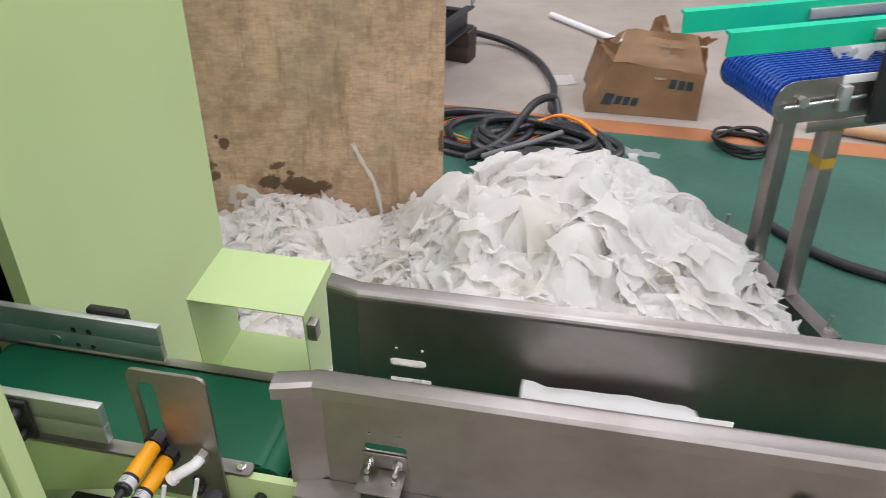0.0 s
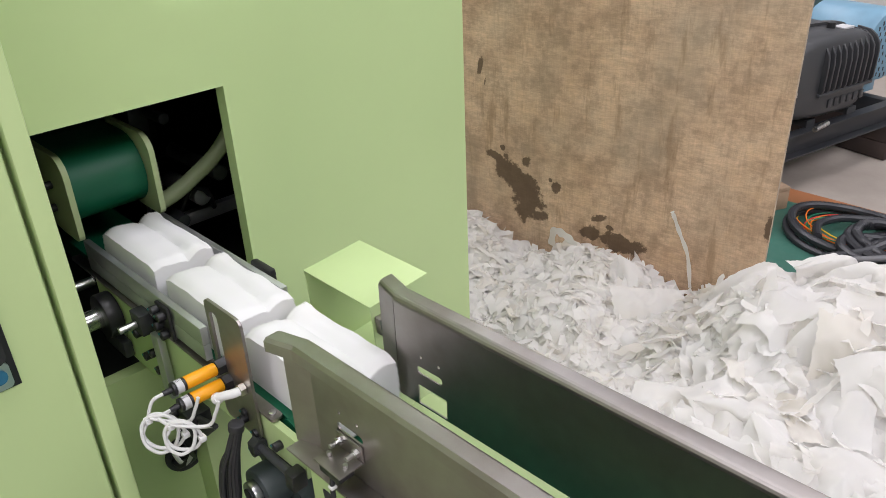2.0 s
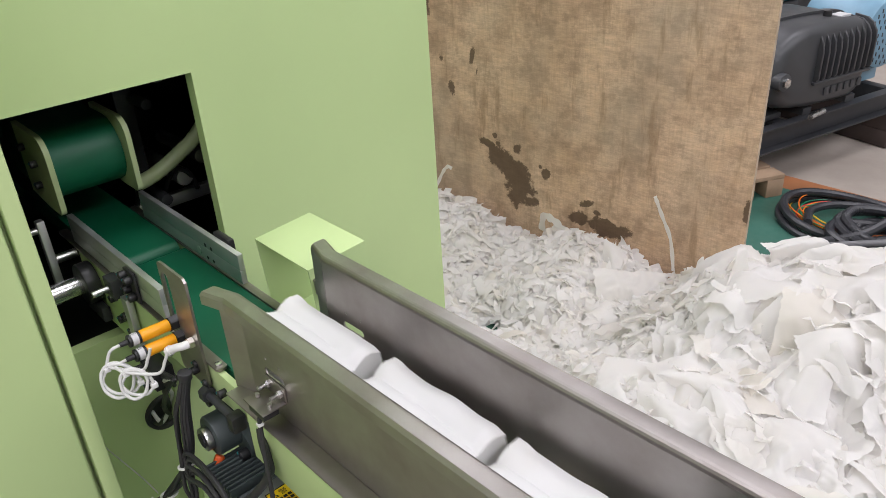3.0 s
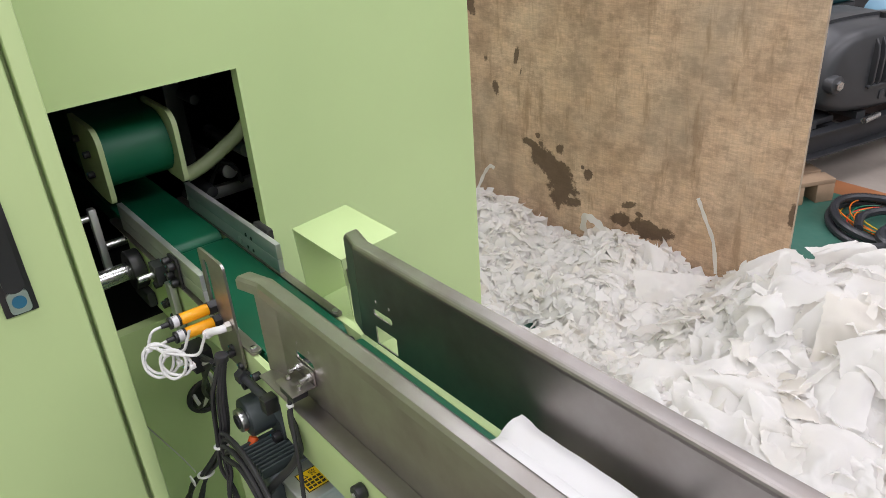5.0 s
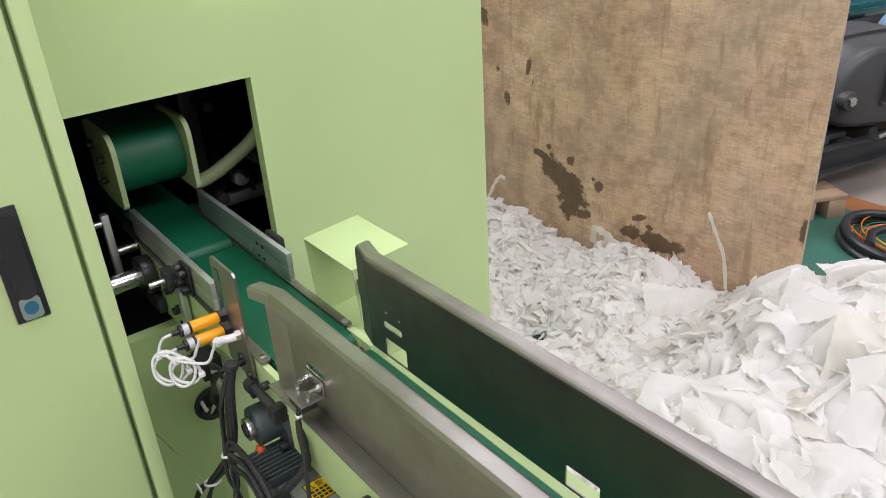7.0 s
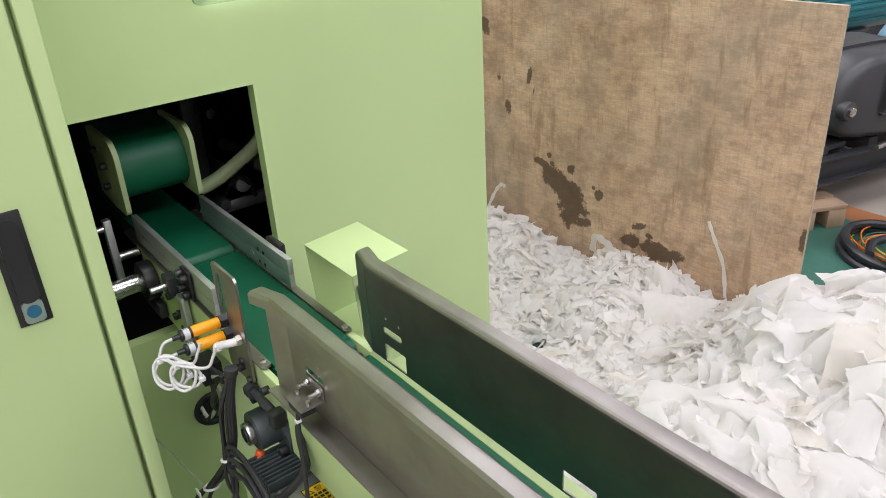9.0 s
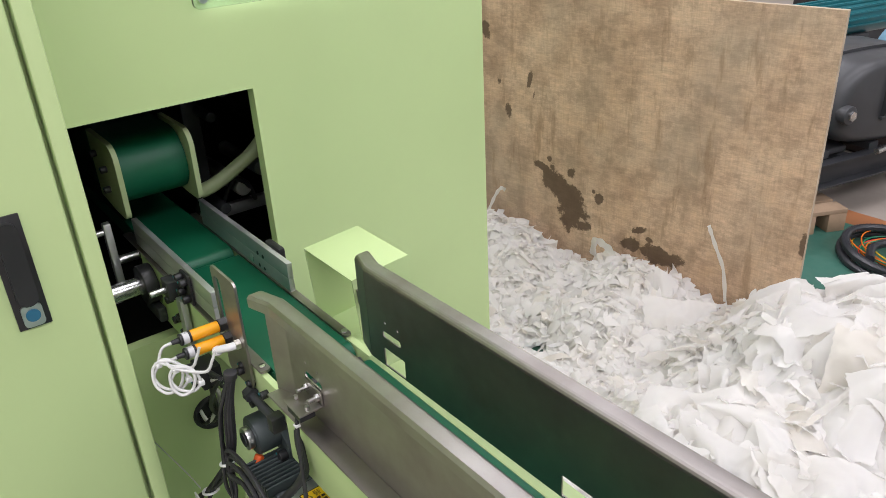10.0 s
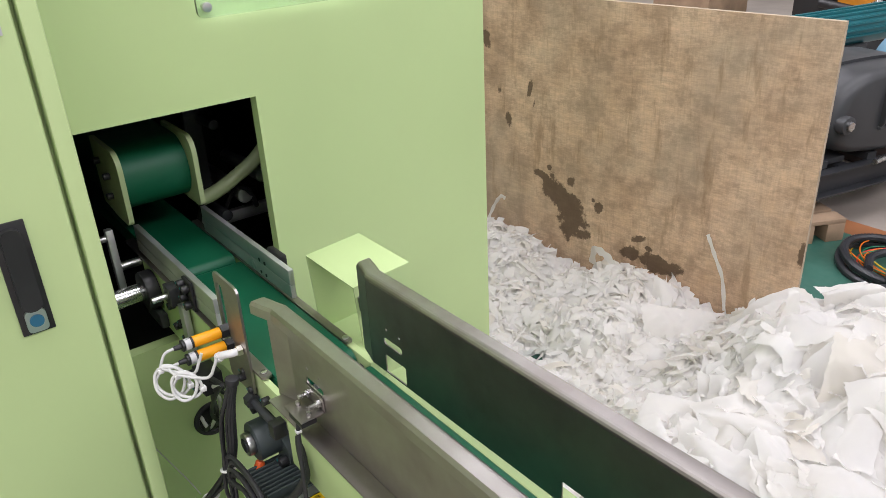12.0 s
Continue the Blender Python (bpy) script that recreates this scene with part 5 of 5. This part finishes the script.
def far_machine():
    m = thing("far_machine", "orange and grey machine with knobs standing far behind", "machine")
    part("base", block(-2.69, -0.76, 5.8, 6.8, 0.0, 0.41, 0.01), DARK, m)
    part("dark_cover", block(-2.59, -2.24, 5.7, 6.5, 0.407, 1.31, 0.02), BLACK, m)
    part("orange_cover", extruded([(-2.235, 0.407), (-2.037, 0.407), (-1.961, 0.546), (-1.961, 1.206), (-2.235, 1.206)], 5.72, 6.4, "Y"), ORANGEPAINT, m)
    box = part("control_box", block(-1.96, -1.06, 5.75, 6.2, 0.407, 1.41, 0.01), PLASTER, m)
    for k in range(3):
        plate = part("socket_plate", block(-1.96 + 0.02 + 0.2 * k, -1.96 + 0.14 + 0.2 * k, 5.735, 5.7495, 0.57, 0.71, 0.004), ALU, box)
        part("socket", block(-1.96 + 0.04 + 0.2 * k, -1.96 + 0.12 + 0.2 * k, 5.730, 5.7348, 0.59, 0.69, 0.002), BLACK, plate)
    part("pipe_arm", rod((-2.34, 5.66, 0.57), (-1.98, 5.66, 0.53), 0.035, 14), BLACK, m)
    part("pipe_fitting", rod((-2.02, 5.64, 0.52), (-1.86, 5.62, 0.61), 0.045, 14, bevel=0.006), CHROME, m)
    b = tagged(link("wooden_crate", block(-3.9, -3.3, 5.6, 6.2, 0, 0.9, 0.004), WOOD), "pale wooden crate standing far behind", "crate")


far_machine()

# ---- blue belt conveyor ----
BLUEBELT = plain("blue_plastic_chain", (0.01, 0.075, 0.42), 0.38, vary=0.15)
MINT = plain("mint_green_guide", (0.0, 0.52, 0.30), 0.4, vary=0.08)
TAPEY = plain("yellow_tape", (0.46, 0.30, 0.03), 0.5, vary=0.2)


BLUE_AT = pose(0.943, 1.775, 0, 0, -2.6, 0) @ pose(0, 0, 0, 0, 0, 22.4)      # it leans


def blue_conveyor():
    BH = 0.865
    c = thing("modular_conveyor", "stainless conveyor with blue plastic chain belt and mint green guides", "conveyor", at=BLUE_AT)
    for y in (0.125, -0.095):
        leg = part("leg", block(-0.025, 0.025, y - 0.03, y + 0.03, 0.053, 0.76, 0.002), STEEL, c)
        if y < 0:
            part("tape_band", block(-0.0262, 0.0262, y - 0.0312, y + 0.0312, 0.672, 0.712), TAPEY, leg)
            part("tape_band", block(-0.0262, 0.0262, y - 0.0312, y + 0.0312, 0.545, 0.58), TAPEY, leg)
    foot = part("foot_bar", extruded([(-0.03, 0.0), (0.03, 0.0), (0.03, 0.052), (-0.03, 0.052)], -0.36, 0.36, "Y"), STEEL, c)
    for y in (0.33, -0.33):
        part("foot_bolt", rod((0, y, 0.0525), (0, y, 0.12), 0.007, 10), BRASSY, foot)
        part("foot_nut", rod((0, y, 0.0525), (0, y, 0.066), 0.014, 6), BRASSY, foot)
    r = 0.065
    # chain belt of separate links round the end roller
    line = []
    for k in range(34):
        line.append((0.80 - k * 0.03, BH, 0.0))
    arc0 = line[-1][0]
    n = 8
    for k in range(1, n + 1):
        a = math.pi * k / n
        line.append((arc0 - r * math.sin(a), BH - r + r * math.cos(a), -a))
    for k in range(1, 10):
        line.append((arc0 + k * 0.03, BH - 2 * r, math.pi))
    row = bmesh.new()
    for j in range(16):
        y = -0.135 + 0.27 * j / 15
        block(-0.014, 0.010, y - 0.0068, y + 0.0030, -0.010, 0.0, 0.0, row)
        block(0.006, 0.018, y + 0.0032, y + 0.0085, -0.009, -0.002, 0.0, row)
    belt_part = part("chain_belt", rod((arc0, -0.14, BH - r), (arc0, 0.14, BH - r), r - 0.012, 20), BLUEBELT, c, "blue open plastic chain belt")
    first = part("belt_link", row, BLUEBELT, belt_part, smooth=False)
    for k, (x, z, a) in enumerate(line):
        ob = first if k == 0 else new("belt_link", first.data)
        ob.parent = belt_part
        ob.matrix_local = Matrix.Translation((x, 0, z)) @ Matrix.Rotation(a, 4, "Y")
    for y in (0.150, -0.154):
        out = [(1.0, BH - 0.005), (arc0, BH - 0.005)] + [(arc0 - r * math.sin(a), BH - 0.07 + r * math.cos(a)) for a in (math.pi * k / 10 for k in range(1, 10))] + [(arc0, BH - 0.135), (1.0, BH - 0.135)]
        side = part("side_plate", extruded(out, y, y + 0.004, "Y"), STEEL, c)
        if y < 0:
            part("shaft_nut", rod((arc0 + 0.02, y - 0.02, BH - 0.065), (arc0 + 0.02, y - 0.0005, BH - 0.065), 0.018, 6), BRASSY, side)
            part("tension_screw", rod((arc0 - 0.04, y - 0.012, BH - 0.078), (arc0 + 0.22, y - 0.012, BH - 0.065), 0.006, 10), CHROME, side)
            part("tension_block", block(arc0 + 0.13, arc0 + 0.16, y - 0.03, y - 0.0005, BH - 0.10, BH - 0.025, 0.002), ALU, side)
            part("edge_strip", block(arc0 + 0.14, 1.0, y - 0.006, y - 0.0005, BH - 0.025, BH, 0.001), WHITE, side)
            part("cover_plate", block(0.03, 0.14, y - 0.05, y - 0.031, BH - 0.14, BH + 0.12, 0.004), BLACK, c)
            part("cover_spacer", block(0.07, 0.10, y - 0.0305, y - 0.0062, BH - 0.10, BH - 0.04), BLACK, c)
    part("lower_rail", block(arc0 + 0.06, 1.0, -0.158, -0.1545, BH - 0.17, BH - 0.136, 0.001), STEEL, c)
    for y, x0, z in ((0.16, -0.40, BH + 0.055), (-0.14, -0.42, BH + 0.082)):
        g = part("guide", extruded([(y, z), (y + 0.012, z), (y + 0.012, z + 0.055), (y + 0.030, z + 0.062), (y + 0.030, z + 0.068), (y, z + 0.066)], x0, 1.0), MINT, c, "mint green plastic guide rail")
        part("guide_arm", block(0.30, 0.33, y - 0.02, y - 0.0005, BH, z + 0.05), STEEL, g)
        part("guide_clamp", block(0.02, 0.30, y - 0.014, y - 0.0005, z + 0.012, z + 0.045, 0.002), ALU, g)
    cl = link("plastic_wrap", panel_of(((0.0, -0.05, BH + 0.01), (0.35, -0.10, BH + 0.01), (0.38, 0.08, BH + 0.03), (0.05, 0.09, BH + 0.02)), 0.001, 10, 0.05, 3), plain("clear_crumpled_film", (0.75, 0.76, 0.77), 0.2), smooth=True)
    tagged(cl, "crumpled clear plastic film lying on the blue belt", "film")
    cl.matrix_world = BLUE_AT
    return c


blue_conveyor()


# ---- what moves ----
def motions():
    def ride(ob, rows):
        walk(ob, [(t, pose(rear + 0.095, -0.070, BZ + 0.002)) for t, rear in rows])
    ride(blocks[0], [(0.0, 0.16), (0.5, 0.44), (1.0, 0.72), (2.0, 1.28), (2.5, 1.45), (12.0, 1.45)])
    ride(blocks[1], [(0.0, -0.99), (0.5, -0.875), (1.0, -0.752), (1.5, -0.525), (2.0, -0.218), (2.5, 0.068), (3.0, 0.338), (3.5, 0.61), (3.8, 0.735), (4.2, 0.735), (5.6, 0.735), (5.8, 0.95), (6.0, 1.24), (12.0, 1.24)])
    ride(blocks[2], [(0.0, -1.20), (0.5, -1.085), (1.0, -0.962), (1.5, -0.737), (2.0, -0.442), (2.5, -0.143), (3.0, 0.126), (3.5, 0.40), (3.8, 0.525), (4.2, 0.525), (5.6, 0.525), (5.8, 0.74), (6.0, 1.03), (12.0, 1.03)])
    ride(blocks[3], [(0.0, -1.41), (0.5, -1.295), (1.0, -1.172), (1.5, -0.950), (2.0, -0.673), (2.5, -0.386), (3.0, -0.096), (3.5, 0.19), (3.8, 0.315), (4.2, 0.315), (5.6, 0.315), (5.8, 0.53), (6.0, 0.82), (12.0, 0.82)])


motions()
